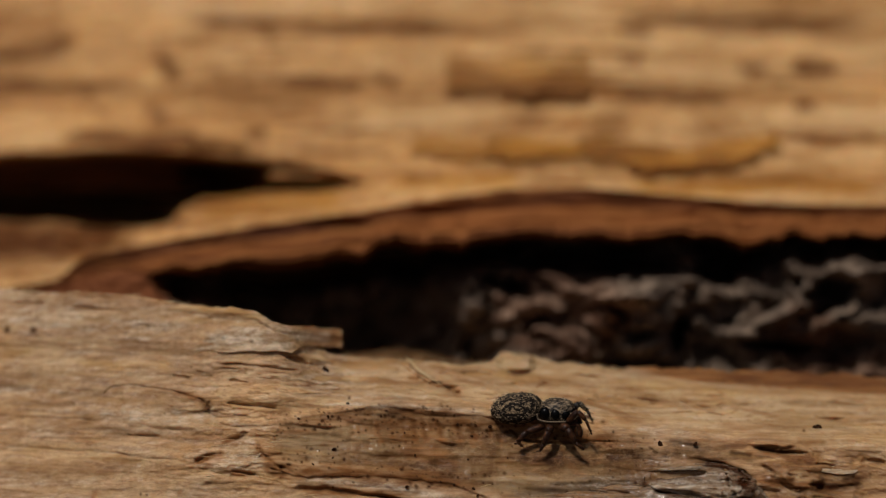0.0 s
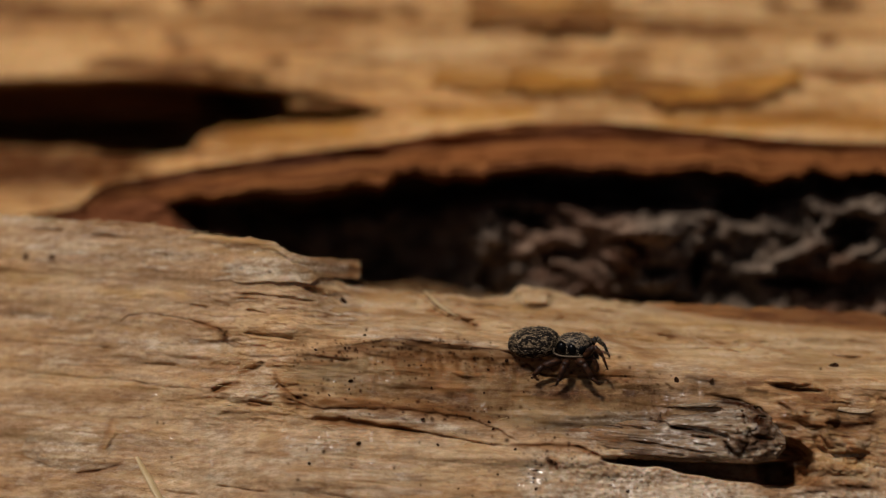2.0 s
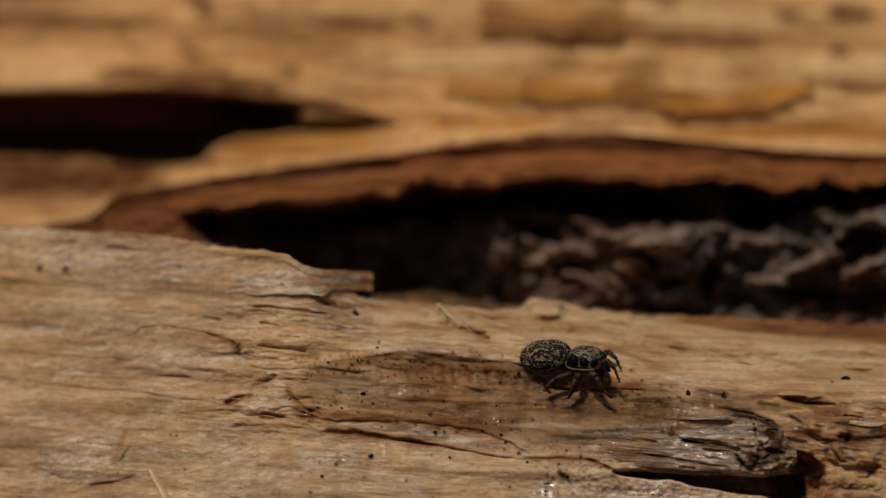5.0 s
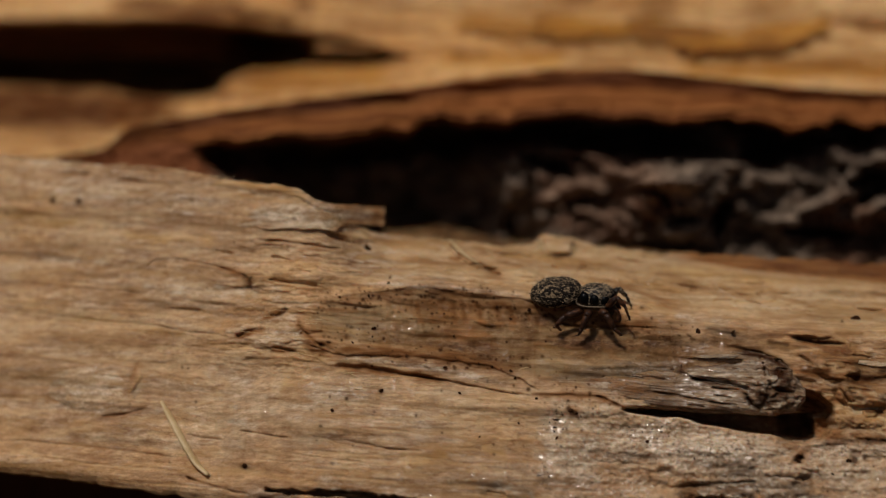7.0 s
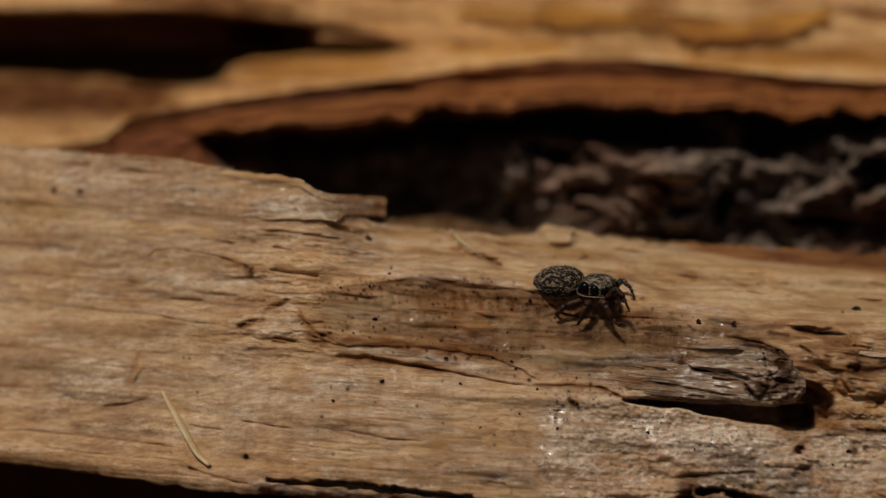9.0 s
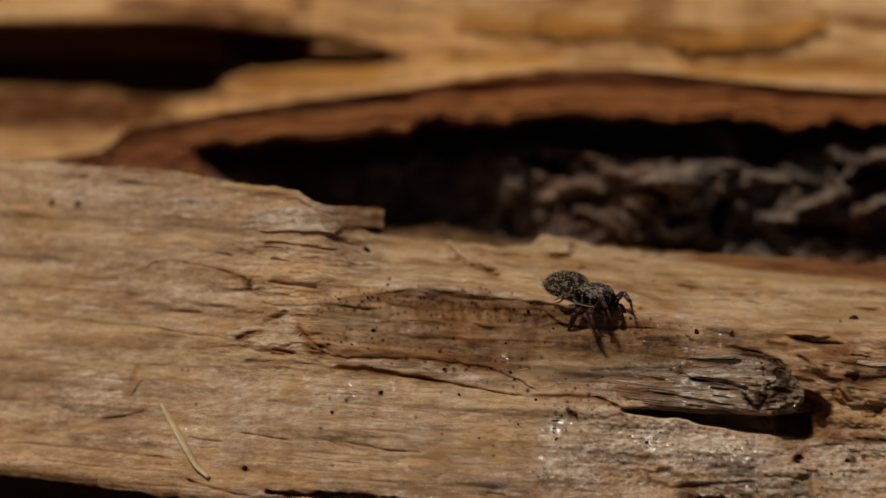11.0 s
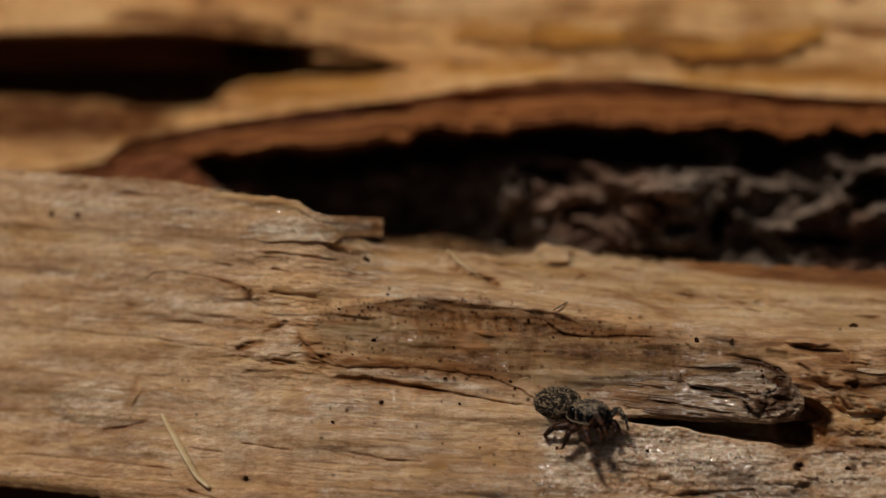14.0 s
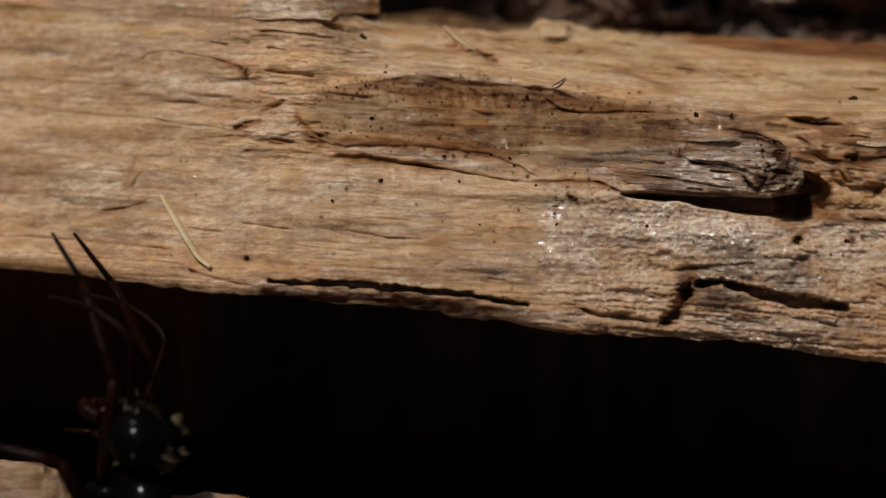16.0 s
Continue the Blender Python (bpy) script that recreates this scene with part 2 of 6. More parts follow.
class Face:
    """A charted face: its points, its depth and the marks on it, shaped feature by feature."""

    def __init__(self, u, v, depth, warp=1.0):
        self.u, self.v, self.d = u, v, depth.astype(float)
        # features are laid out on a slightly warped chart, so that no edge runs clean
        self.wu = u + (fbm(u / 40 + 3, v / 22 + 8, 3) - 0.5) * 9 * warp
        self.wv = v + ((fbm(u / 110, v / 40, 2) - 0.5) * 6 + (fbm(u / 26 + 6, v / 8, 2) - 0.5) * 3.0) * warp
        self.marks = {k: np.zeros_like(self.d) for k in ("pale", "stain", "grey", "rust", "gold", "dark", "wet")}

    def near(self, pts, margin):
        us, vs = pts[0::2], pts[1::2]
        return np.where((self.u > min(us) - margin) & (self.u < max(us) + margin) & (self.v > min(vs) - margin) & (self.v < max(vs) + margin))

    def distance(self, pts, sel):
        u, v = self.wu[sel], self.wv[sel]
        best, along = np.full(u.shape, 1e9), np.zeros(u.shape)
        n = len(pts) // 2 - 1
        for i in range(n):
            a, b = np.array(pts[2 * i:2 * i + 2], float), np.array(pts[2 * i + 2:2 * i + 4], float)
            e = b - a
            s = np.clip(((u - a[0]) * e[0] + (v - a[1]) * e[1]) / (e @ e), 0, 1)
            dist = np.hypot(u - a[0] - s * e[0], v - a[1] - s * e[1])
            along = np.where(dist < best, (i + s) / n, along)
            best = np.minimum(best, dist)
        return best, along

    def crack(self, width, depth, *pts, dirt_shade=0.0, lip=0.0, ends=0.12):
        width, depth = width * 0.66, depth * 0.42
        sel = self.near(pts, width * 6 + 4)
        if len(sel[0]) == 0:
            return
        wob = (fbm(self.u[sel] / 34, self.v[sel] / 5, 2) - 0.5) * width * 1.3
        dist, s = self.distance(pts, sel)
        taper = np.clip(np.minimum(s, 1 - s) / ends, 0.25, 1) if ends else 1.0
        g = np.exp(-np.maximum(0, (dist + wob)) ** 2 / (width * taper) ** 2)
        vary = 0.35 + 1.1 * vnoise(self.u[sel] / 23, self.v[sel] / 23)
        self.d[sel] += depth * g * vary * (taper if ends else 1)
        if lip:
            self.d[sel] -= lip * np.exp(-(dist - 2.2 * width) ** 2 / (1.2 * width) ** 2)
        # brown halo and dark core: thin dirt, plus the crack's own shade as colour
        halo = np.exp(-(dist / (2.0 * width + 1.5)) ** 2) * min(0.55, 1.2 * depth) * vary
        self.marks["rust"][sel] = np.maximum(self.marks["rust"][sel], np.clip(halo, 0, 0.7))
        if dirt_shade:
            self.marks["dark"][sel] = np.maximum(self.marks["dark"][sel], np.clip(dirt_shade * g * vary, 0, 1))

    def window(self, u, reach):
        """The columns within reach of u."""
        return slice(int(np.searchsorted(self.u[0], u - reach)), int(np.searchsorted(self.u[0], u + reach)) + 1)

    def swell(self, height, u, v, ru, rv, tilt=0.0, power=2.0, edge=0.35):
        """A raised (or, with a negative height, sunken) oval of soft or sharp edge."""
        c, s = math.cos(radians(tilt)), math.sin(radians(tilt))
        w = self.window(u, (ru + rv) * 1.3)
        uu, vv = self.wu[:, w], self.wv[:, w]
        a, b = (uu - u) * c + (vv - v) * s, -(uu - u) * s + (vv - v) * c
        r = (np.abs(a / ru) ** power + np.abs(b / rv) ** power) ** (1 / power)
        r = r + (vnoise(uu / 25, vv / 12) - 0.5) * 0.25
        self.d[:, w] -= height * (1 - ramp(r, 1 - edge, 1))

    def patch(self, mark, amount, u, v, ru, rv, tilt=0.0, soft=0.5, ragged=0.5):
        c, s = math.cos(radians(tilt)), math.sin(radians(tilt))
        w = self.window(u, (ru + rv) * (1.1 + ragged))
        uu, vv = self.wu[:, w], self.wv[:, w]
        a, b = (uu - u) * c + (vv - v) * s, -(uu - u) * s + (vv - v) * c
        r = np.hypot(a / ru, b / rv) + (fbm(uu / 30, vv / 9, 3) - 0.5) * 2 * ragged
        m = amount * (1 - ramp(r, 1 - soft, 1))
        self.marks[mark][:, w] = np.maximum(self.marks[mark][:, w], m)

    def terraces(self, rise, levels, along, across, slant, mask, seed=0.0):
        """Stepped layers of fibre that break off in ragged edges; each layer a little paler or browner than the next."""
        g = self.wv - slant * (self.u - 784)
        n = fbm(self.wu / along + seed, g / across + seed, 4, 0.55) * levels
        level = np.floor(n)
        self.d -= rise * mask * (level + ramp(n - level, 0.0, 0.16) - levels / 2)
        tone = np.sin(level * 7.3 + seed)
        self.marks["pale"] = np.maximum(self.marks["pale"], np.clip(mask * 0.75 * tone, 0, 1))
        self.marks["gold"] = np.maximum(self.marks["gold"], np.clip(mask * 0.6 * np.sin(level * 3.1 + 1 + seed), 0, 1))
        self.marks["rust"] = np.maximum(self.marks["rust"], mask * 0.55 * (1 - ramp(n - level, 0.0, 0.22)) * ramp(mask, 0.2, 0.8))

    def smear(self, mark, amount, width, *pts, ragged=1.0):
        """A soft uneven band of a mark along a row of u, v."""
        sel = self.near(pts, width * 3)
        if len(sel[0]) == 0:
            return
        dist, s = self.distance(pts, sel)
        n = fbm(self.u[sel] / 26, self.v[sel] / 7, 3) - 0.5
        fade = np.clip(np.minimum(s, 1 - s) / 0.12, 0.0, 1)
        g = np.exp(-(dist / (width * (1 + 1.2 * ragged * n))) ** 2) * (1 + 1.4 * ragged * n) * fade
        self.marks[mark][sel] = np.maximum(self.marks[mark][sel], np.clip(amount * g, 0, 1))

    def dot(self, u, v, r, amount=0.95, height=0.0):
        sel = self.near((u, v, u, v), r * 2.5)
        e = vnoise(np.array(u * 0.37), np.array(v * 0.41))
        x, y = self.u[sel] - u, self.v[sel] - v
        g = np.exp(-((x * (0.7 + 0.7 * e)) ** 2 + (y * (1.5 - 0.7 * e) + 0.4 * x * (e - 0.5)) ** 2) / r ** 2)
        self.marks["dark"][sel] = np.maximum(self.marks["dark"][sel], amount * np.clip(g * 1.6, 0, 1))
        self.d[sel] -= height * g

    def hollow(self, depth, upper, lower, edge=3.0, ends=14, ragged=1.0):
        """A recess between two lines, each a row of u, v."""
        us = upper[0::2]
        rag = ((fbm(self.u / 26, self.v / 6, 2) - 0.5) * 4.5 + (fbm(self.u / 9, self.v * 0 + 2.2, 3) - 0.5) * 4 * (ragged - 1)) * ragged
        a = np.interp(self.wu, us, upper[1::2]) + rag
        b = np.interp(self.wu, lower[0::2], lower[1::2]) + rag
        m = ramp(self.wv, a - edge, a + edge) * (1 - ramp(self.wv, b - edge, b + edge))
        m *= ramp(self.wu, us[0], us[0] + ends) * (1 - ramp(self.wu, us[-1] - ends, us[-1]))
        self.d += depth * m
        return m

    def step(self, height, fall, *pts, ends=40):
        """Everything above a line stands proud of what lies below it, over a breadth of fall."""
        us, vs = pts[0::2], pts[1::2]
        above = np.interp(self.wu, us, vs) - self.wv + (vnoise(self.u / 14, self.v * 0 + 3.3) - 0.5) * 5
        mask = ramp(self.u, us[0], us[0] + ends) * (1 - ramp(self.u, us[-1] - ends, us[-1]))
        self.d -= height * mask * ramp(above, -1.5, 1.5) * np.exp(-np.maximum(above, 0) / fall)


def link(name, verts, faces, material, parent=None, label="", smooth=True):
    me = bpy.data.meshes.new(name)
    me.from_pydata(verts, [], faces)
    me.polygons.foreach_set("use_smooth", [smooth] * len(me.polygons))
    me.materials.append(material)
    me.update()
    ob = new(name, me)
    ob.parent = parent
    if label:
        ob["label"] = label
    return ob


def tube(name, face, behind, below, material, parent=None, label="", crisp=False):
    """A closed body: the charted face, carried on over its upper edge by behind and under its lower edge by below,
    rows of (v, depth) added to the edge."""
    top = [(face.u[0], face.v[0] + dv, face.d[0] + dd) for dv, dd in reversed(behind)]
    low = [(face.u[-1], face.v[-1] + dv, face.d[-1] + dd) for dv, dd in below]
    u = np.vstack([[r[0] for r in top], face.u, [r[0] for r in low]])
    v = np.vstack([[r[1] for r in top], face.v, [r[1] for r in low]])
    d = np.vstack([[r[2] for r in top], face.d, [r[2] for r in low]])
    rows, cols = u.shape
    verts = places(u, v, d).reshape(-1, 3)
    i = np.arange(rows)[:, None] * cols
    j = np.arange(cols - 1)[None, :]
    nxt = ((np.arange(rows) + 1) % rows)[:, None] * cols
    quads = np.stack([i + j, nxt + j, nxt + j + 1, i + j + 1], -1).reshape(-1, 4)
    me = bpy.data.meshes.new(name)
    ends = [np.arange(rows) * cols, np.arange(rows)[::-1] * cols + cols - 1]
    me.vertices.add(len(verts))
    me.vertices.foreach_set("co", verts.ravel())
    loops = np.concatenate([quads.ravel(), *ends])
    me.loops.add(len(loops))
    me.loops.foreach_set("vertex_index", loops)
    starts = np.concatenate([np.arange(len(quads)) * 4, [len(quads) * 4, len(quads) * 4 + rows]])
    me.polygons.add(len(starts))
    me.polygons.foreach_set("loop_start", starts)
    me.update(calc_edges=True)
    me.validate()
    me.polygons.foreach_set("use_smooth", [True] * len(me.polygons))
    if crisp:
        me.set_sharp_from_angle(angle=radians(38))
    for k, m in face.marks.items():
        full = np.vstack([np.repeat(m[:1], len(top), 0), m, np.repeat(m[-1:], len(low), 0)])
        me.attributes.new(k, "FLOAT", "POINT").data.foreach_set("value", full.ravel().astype(np.float32))
    me.materials.append(material)
    ob = new(name, me)
    ob.parent = parent
    if label:
        ob["label"] = label
    return ob


def columns(lo, hi, step, far_lo, far_hi, n=14):
    a = lo - np.geomspace(step, lo - far_lo, n)[::-1]
    b = hi + np.geomspace(step, far_hi - hi, n)
    return np.concatenate([a, np.arange(lo, hi, step), b])


def sheet(us, upper, lower, rows, middle=None):
    f = np.linspace(0, 1, rows)[:, None]
    if middle is not None:
        n = rows // 3
        a, b = sheet(us, upper, middle, n), sheet(us, middle, lower, rows - n + 1)
        return np.vstack([a[0], b[0][1:]]), np.vstack([a[1], b[1][1:]])
    u = np.repeat(us[None, :], rows, 0)
    return u, upper[None, :] * (1 - f) + lower[None, :] * f


# ---------------------------------------------------------------- ground
def ground():
    n = 60
    g = np.sign(np.linspace(-1, 1, n)) * np.abs(np.linspace(-1, 1, n)) ** 4 * 40
    x, y = np.meshgrid(g, g)
    z = (fbm(x * 30 + 50, y * 30 + 50, 4) - 0.5) * 0.006 * np.clip(1 - np.hypot(x, y), 0, 1) - 0.003
    verts = np.stack([x, y, z], -1).reshape(-1, 3)
    faces = [(i * n + j, i * n + j + 1, (i + 1) * n + j + 1, (i + 1) * n + j) for i in range(n - 1) for j in range(n - 1)]
    ob = link("ground", [tuple(p) for p in verts], faces, SOIL)
    tagged(ob, "dark bare soil under the pile of split wood", "ground", kind="structure")


ground()


# ---------------------------------------------------------------- the split log that the spider sits on
def face_upper(u):
    left = line(u, -6000, -480, 0, 243, 200, 258, 300, 265, 400, 285, 500, 298, 560, 335, 640, 366, 676, 374)
    bare = line(u, 676, 374, 760, 384, 880, 395, 940, 396, 958, 378, 1000, 381, 1060, 395, 1150, 405, 1300, 410, 1568, 424, 6000, 900)
    rag = (fbm(u / 22, u * 0 + 5.5, 3) - 0.5) * 14
    return np.where(u < 677, left, bare) + rag


def face_lower(u):
    return line(u, -6000, 60, 0, 800, 270, 837, 400, 855, 500, 860, 700, 880, 800, 895, 900, 910, 1000, 928, 1150, 940,
                1300, 947, 1568, 990, 6000, 1600) + (fbm(u / 40, u * 0 + 9.1, 4) - 0.5) * 14


def log_body_depth(u, v):
    low = (600 - v) * 0.02 * 0.35
    crest = line(u, 600, 490, 740, 470, 980, 495, 1230, 535, 1568, 560)
    top = np.maximum(0, crest - v)
    d = low + ramp(u, 560, 720) * top * 0.02 * (1.0 + 0.5 * ramp(top, 0, 60))
    under = np.maximum(0, v - (face_lower(u) - 26))
    return d + 0.0005 * under ** 2 + np.clip(550 - u, 0, 900) * 0.0056


def front_log():
    us = columns(-70, 1650, 2.0, -6500, 7000)
    u, v = sheet(us, face_upper(us), face_lower(us), 340, line(us, -6000, 200, 0, 420, 1568, 510, 6000, 1000))
    f = Face(u, v, log_body_depth(u, v))
    g = v - 0.065 * (u - 784)
    # long grain: broad waves, ridges and fine fibres
    f.d += (fbm(u / 420, g / 60, 3) - 0.5) * 0.6
    f.d += (fbm(u / 300, g / 16, 4) - 0.5) * (0.05 + 0.05 * ramp(u, 500, 900))
    f.d += (fbm(u / 60, v / 40, 3) - 0.5) * 0.12
    f.d -= 0.025 * np.abs(fbm(u / 150, g / 6, 3) - 0.5)
    f.d += (fbm(u / 50, g / 7.0, 3) - 0.5) * (0.035 + 0.02 * ramp(u, 400, 700))
    coarse = ramp(u, 850, 1150) * ramp(v, 620, 700)
    f.d += coarse * ((fbm(u / 7, g / 5, 2, 0.7) - 0.5) * 0.15 + (fbm(u / 110, g / 8, 3) - 0.5) * 0.10)
    f.d += (fbm(u / 9, v / 260, 2) - 0.5) * 0.04
    furrow = fbm(u / 330 + 9, g / 7 + 4, 2)
    f.d += 0.015 * ramp(furrow, 0.66, 0.85)
    # splinter that ends in a broken tip
    f.patch("pale", 0.8, 510, 347, 85, 24, 2, 0.4, 0.3)
    f.patch("pale", 0.4, 130, 290, 300, 40, 3, 0.7, 0.5)
    # slits in the upper left of the face
    f.crack(7, 0.7, 578, 378, 600, 385, 622, 392)
    f.crack(3.4, 0.5, 455, 388, 520, 394, 600, 404, lip=0.05)
    f.crack(3, 0.4, 380, 408, 411, 414)
    f.crack(2.5, 0.35, 480, 418, 516, 424)
    f.crack(3, 0.45, 470, 458, 520, 463, 572, 473)
    f.crack(2.4, 0.3, 258, 440, 275, 427, 310, 425, 380, 435, 430, 450, 446, 468)
    f.crack(7, 0.35, 440, 455, 452, 466)
    f.patch("rust", 0.45, 450, 456, 26, 16)
    f.crack(2.5, 0.3, 100, 275, 160, 279)
    f.crack(3, 0.3, 200, 285, 300, 292)
    f.crack(2, 0.12, 20, 470, 180, 480, 250, 484)
    f.crack(2, 0.15, 90, 528, 250, 540, 420, 562)
    f.crack(2.5, 0.25, 300, 512, 360, 518)
    # torn pale edges beside the strip
    f.patch("pale", 0.7, 490, 562, 50, 32, -8, 0.5, 0.8)
    f.swell(0.07, 478, 566, 50, 16, -12, 3.0, 0.5)
    f.swell(0.07, 508, 548, 26, 26, -30, 3.0, 0.5)
    f.smear("pale", 1.0, 14, 440, 572, 490, 562, 530, 545)
    f.smear("pale", 0.9, 9, 500, 530, 520, 560, 560, 585)
    f.smear("rust", 0.9, 7, 415, 568, 440, 555, 472, 550)
    f.smear("rust", 0.9, 7, 462, 532, 480, 524, 498, 516)
    f.smear("rust", 0.9, 6, 480, 580, 520, 588)
    f.crack(6, 0.4, 415, 566, 440, 553, 472, 549, dirt_shade=0.2)
    f.crack(7, 0.4, 462, 534, 495, 522, 512, 514, dirt_shade=0.2)
    f.crack(3.5, 0.4, 480, 578, 524, 589)
    f.crack(4, 0.18, 526, 528, 535, 550, 560, 572, 602, 590, dirt_shade=0.3)
    f.smear("rust", 0.8, 8, 524, 528, 536, 552, 562, 574, 602, 588)
    f.patch("pale", 0.4, 330, 490, 160, 22, 3, 0.6, 0.6)
    # the sunken strip of old bark, dark with frass
    inside = ramp(f.wv, line(u, 540, 520, 600, 488, 740, 470, 980, 497, 1230, 545) - 10, line(u, 540, 530, 600, 498, 740, 484, 980, 512, 1230, 560) + 26)
    inside *= 1 - ramp(f.wv, line(u, 540, 545, 600, 580, 760, 592, 920, 620, 1100, 655, 1400, 690) - 16, line(u, 540, 555, 600, 590, 760, 602, 920, 630, 1100, 665, 1400, 700))
    inside *= ramp(u, 520, 570) * (1 - ramp(u, 1180, 1300))
    f.d += inside * (0.08 + 0.2 * fbm(u / 90, g / 25, 3)) + inside * (fbm(u / 40, v / 16, 3) - 0.5) * 0.16
    blotch = fbm(u / 55, v / 30, 4)
    f.marks["stain"] = np.maximum(f.marks["stain"], np.clip(inside * (0.5 + 1.0 * blotch + 0.25 * ramp(u, 680, 800)), 0, 1))
    f.marks["pale"] = np.maximum(f.marks["pale"], inside * 0.5 * (1 - ramp(u, 620, 720)) * ramp(blotch, 0.4, 0.6))
    f.patch("rust", 0.75, 810, 530, 70, 44, 30, 0.9, 0.9)
    f.patch("stain", 1.0, 860, 550, 200, 60, 8, 0.9, 0.7)
    f.patch("rust", 0.5, 720, 500, 90, 18, 4, 0.9, 0.9)
    f.patch("stain", 0.8, 1040, 580, 200, 36, 8, 0.9, 0.8)
    f.patch("rust", 0.5, 1500, 590, 110, 60, 8, 0.95, 0.9)
    f.patch("rust", 0.4, 1420, 540, 90, 20, 10, 0.9, 0.9)
    f.patch("stain", 0.8, 1330, 640, 260, 70, 8, 0.9, 0.8)
    for k in range(14):
        f.patch("rust", 0.6, 733 + 17 * k, 505 + 2.2 * k + 9 * math.sin(4 * k), 7, 22, 6 * math.sin(3 * k), 0.9, 0.9)
        f.patch("dark", 0.35, 730 + 17 * k, 498 + 2.2 * k + 9 * math.sin(5 * k), 5, 18, 6 * math.sin(3 * k), 0.9, 0.9)
    f.patch("rust", 0.25, 700, 550, 60, 30, 0, 0.8, 0.9)
    # soft shading along the strip's two edges, laid into the colour
    f.patch("rust", 0.55, 830, 500, 150, 20, 4, 0.9, 0.7)
    f.patch("rust", 0.45, 640, 585, 120, 12, 4, 0.9, 0.7)
    f.patch("dark", 0.45, 860, 602, 110, 10, 8, 0.9, 0.9)
    f.patch("dark", 0.35, 760, 505, 60, 26, 40, 0.9, 0.9)
    f.crack(2.2, 0.2, 585, 492, 640, 486, 690, 478, 730, 474, dirt_shade=0.25)
    f.crack(3.2, 0.3, 960, 508, 1000, 535, 1060, 541, 1130, 540, 1218, 545, dirt_shade=0.55)
    f.crack(3, 0.3, 980, 530, 1040, 541)
    f.step(0.10, 26, 690, 474, 740, 472, 850, 482, 980, 496, 1040, 520)
    # the ridge's shade below the crest put into the colour, darkest close in
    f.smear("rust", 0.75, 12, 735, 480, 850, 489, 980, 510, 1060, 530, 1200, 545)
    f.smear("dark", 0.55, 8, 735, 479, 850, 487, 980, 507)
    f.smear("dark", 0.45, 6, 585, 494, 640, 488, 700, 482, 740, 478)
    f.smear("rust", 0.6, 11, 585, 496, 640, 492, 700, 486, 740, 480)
    f.smear("pale", 0.85, 3.5, 700, 473, 800, 472, 900, 483, 990, 498)
    f.smear("rust", 0.6, 6, 545, 505, 580, 512, 640, 514)
    f.smear("pale", 0.65, 20, 550, 530, 620, 542, 700, 556, 770, 570)
    f.smear("gold", 0.5, 16, 830, 570, 900, 580, 1000, 596)
    for x in (742, 764, 782, 800, 818, 846, 880, 905):
        f.smear("rust", 0.9, 8, x - 6, 492, x, 512, x + 6, 540)
        f.smear("dark", 0.45, 5, x - 5, 490, x + 1, 508, x + 4, 528)
    # strip's soft shade painted rust and dark; its pale lip, the slit below
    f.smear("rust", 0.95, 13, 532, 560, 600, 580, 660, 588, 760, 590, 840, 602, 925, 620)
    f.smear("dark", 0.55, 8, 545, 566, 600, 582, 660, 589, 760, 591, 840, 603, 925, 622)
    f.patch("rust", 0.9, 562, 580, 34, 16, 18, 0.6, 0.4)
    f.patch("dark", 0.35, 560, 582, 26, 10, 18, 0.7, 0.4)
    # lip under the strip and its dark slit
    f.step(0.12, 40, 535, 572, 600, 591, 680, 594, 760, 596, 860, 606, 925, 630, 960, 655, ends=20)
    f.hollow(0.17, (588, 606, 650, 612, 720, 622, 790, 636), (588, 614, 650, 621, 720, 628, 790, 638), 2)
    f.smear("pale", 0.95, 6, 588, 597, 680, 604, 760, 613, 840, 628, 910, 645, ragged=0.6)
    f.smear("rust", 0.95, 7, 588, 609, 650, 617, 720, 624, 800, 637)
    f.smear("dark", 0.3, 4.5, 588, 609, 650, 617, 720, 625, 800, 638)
    f.crack(2.6, 0.5, 720, 625, 800, 638, 870, 652, 935, 662)
    f.step(0.09, 50, 930, 662, 1000, 658, 1060, 660, 1110, 684, 1180, 690)
    f.crack(3, 0.2, 930, 660, 1000, 657, 1060, 661, 1105, 682, dirt_shade=0.4)
    f.smear("rust", 0.9, 5, 930, 660, 1000, 657, 1060, 661, 1110, 684)
    # grey weathered end of the strip, standing off the log
    f.patch("grey", 0.55, 1090, 632, 170, 34, 9, 0.7, 0.6)
    f.crack(4.5, 0.6, 1285, 570, 1340, 580, 1380, 597, 1400, 622, dirt_shade=0.75)
    f.crack(3, 0.3, 1150, 655, 1230, 668, dirt_shade=0.4)
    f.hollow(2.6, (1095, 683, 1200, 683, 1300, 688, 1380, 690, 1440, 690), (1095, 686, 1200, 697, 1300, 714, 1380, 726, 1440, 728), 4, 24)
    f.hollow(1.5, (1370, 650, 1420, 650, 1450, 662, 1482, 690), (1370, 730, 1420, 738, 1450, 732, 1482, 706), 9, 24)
    # shade in the hollow put into the colour, dark fading to rust-brown
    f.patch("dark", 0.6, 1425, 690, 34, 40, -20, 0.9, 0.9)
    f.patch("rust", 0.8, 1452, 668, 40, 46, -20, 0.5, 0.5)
    # flaked yellow wood beyond the grey end
    f.crack(4, 0.4, 1400, 556, 1440, 566, 1492, 564, dirt_shade=0.3)
    f.crack(4, 0.35, 1410, 585, 1436, 600, 1470, 604, dirt_shade=0.3)
    f.crack(9, 0.6, 1490, 622, 1530, 627, 1580, 622)
    f.crack(4, 0.4, 1480, 640, 1500, 668, 1540, 676)
    f.crack(4, 0.4, 1500, 730, 1580, 738)
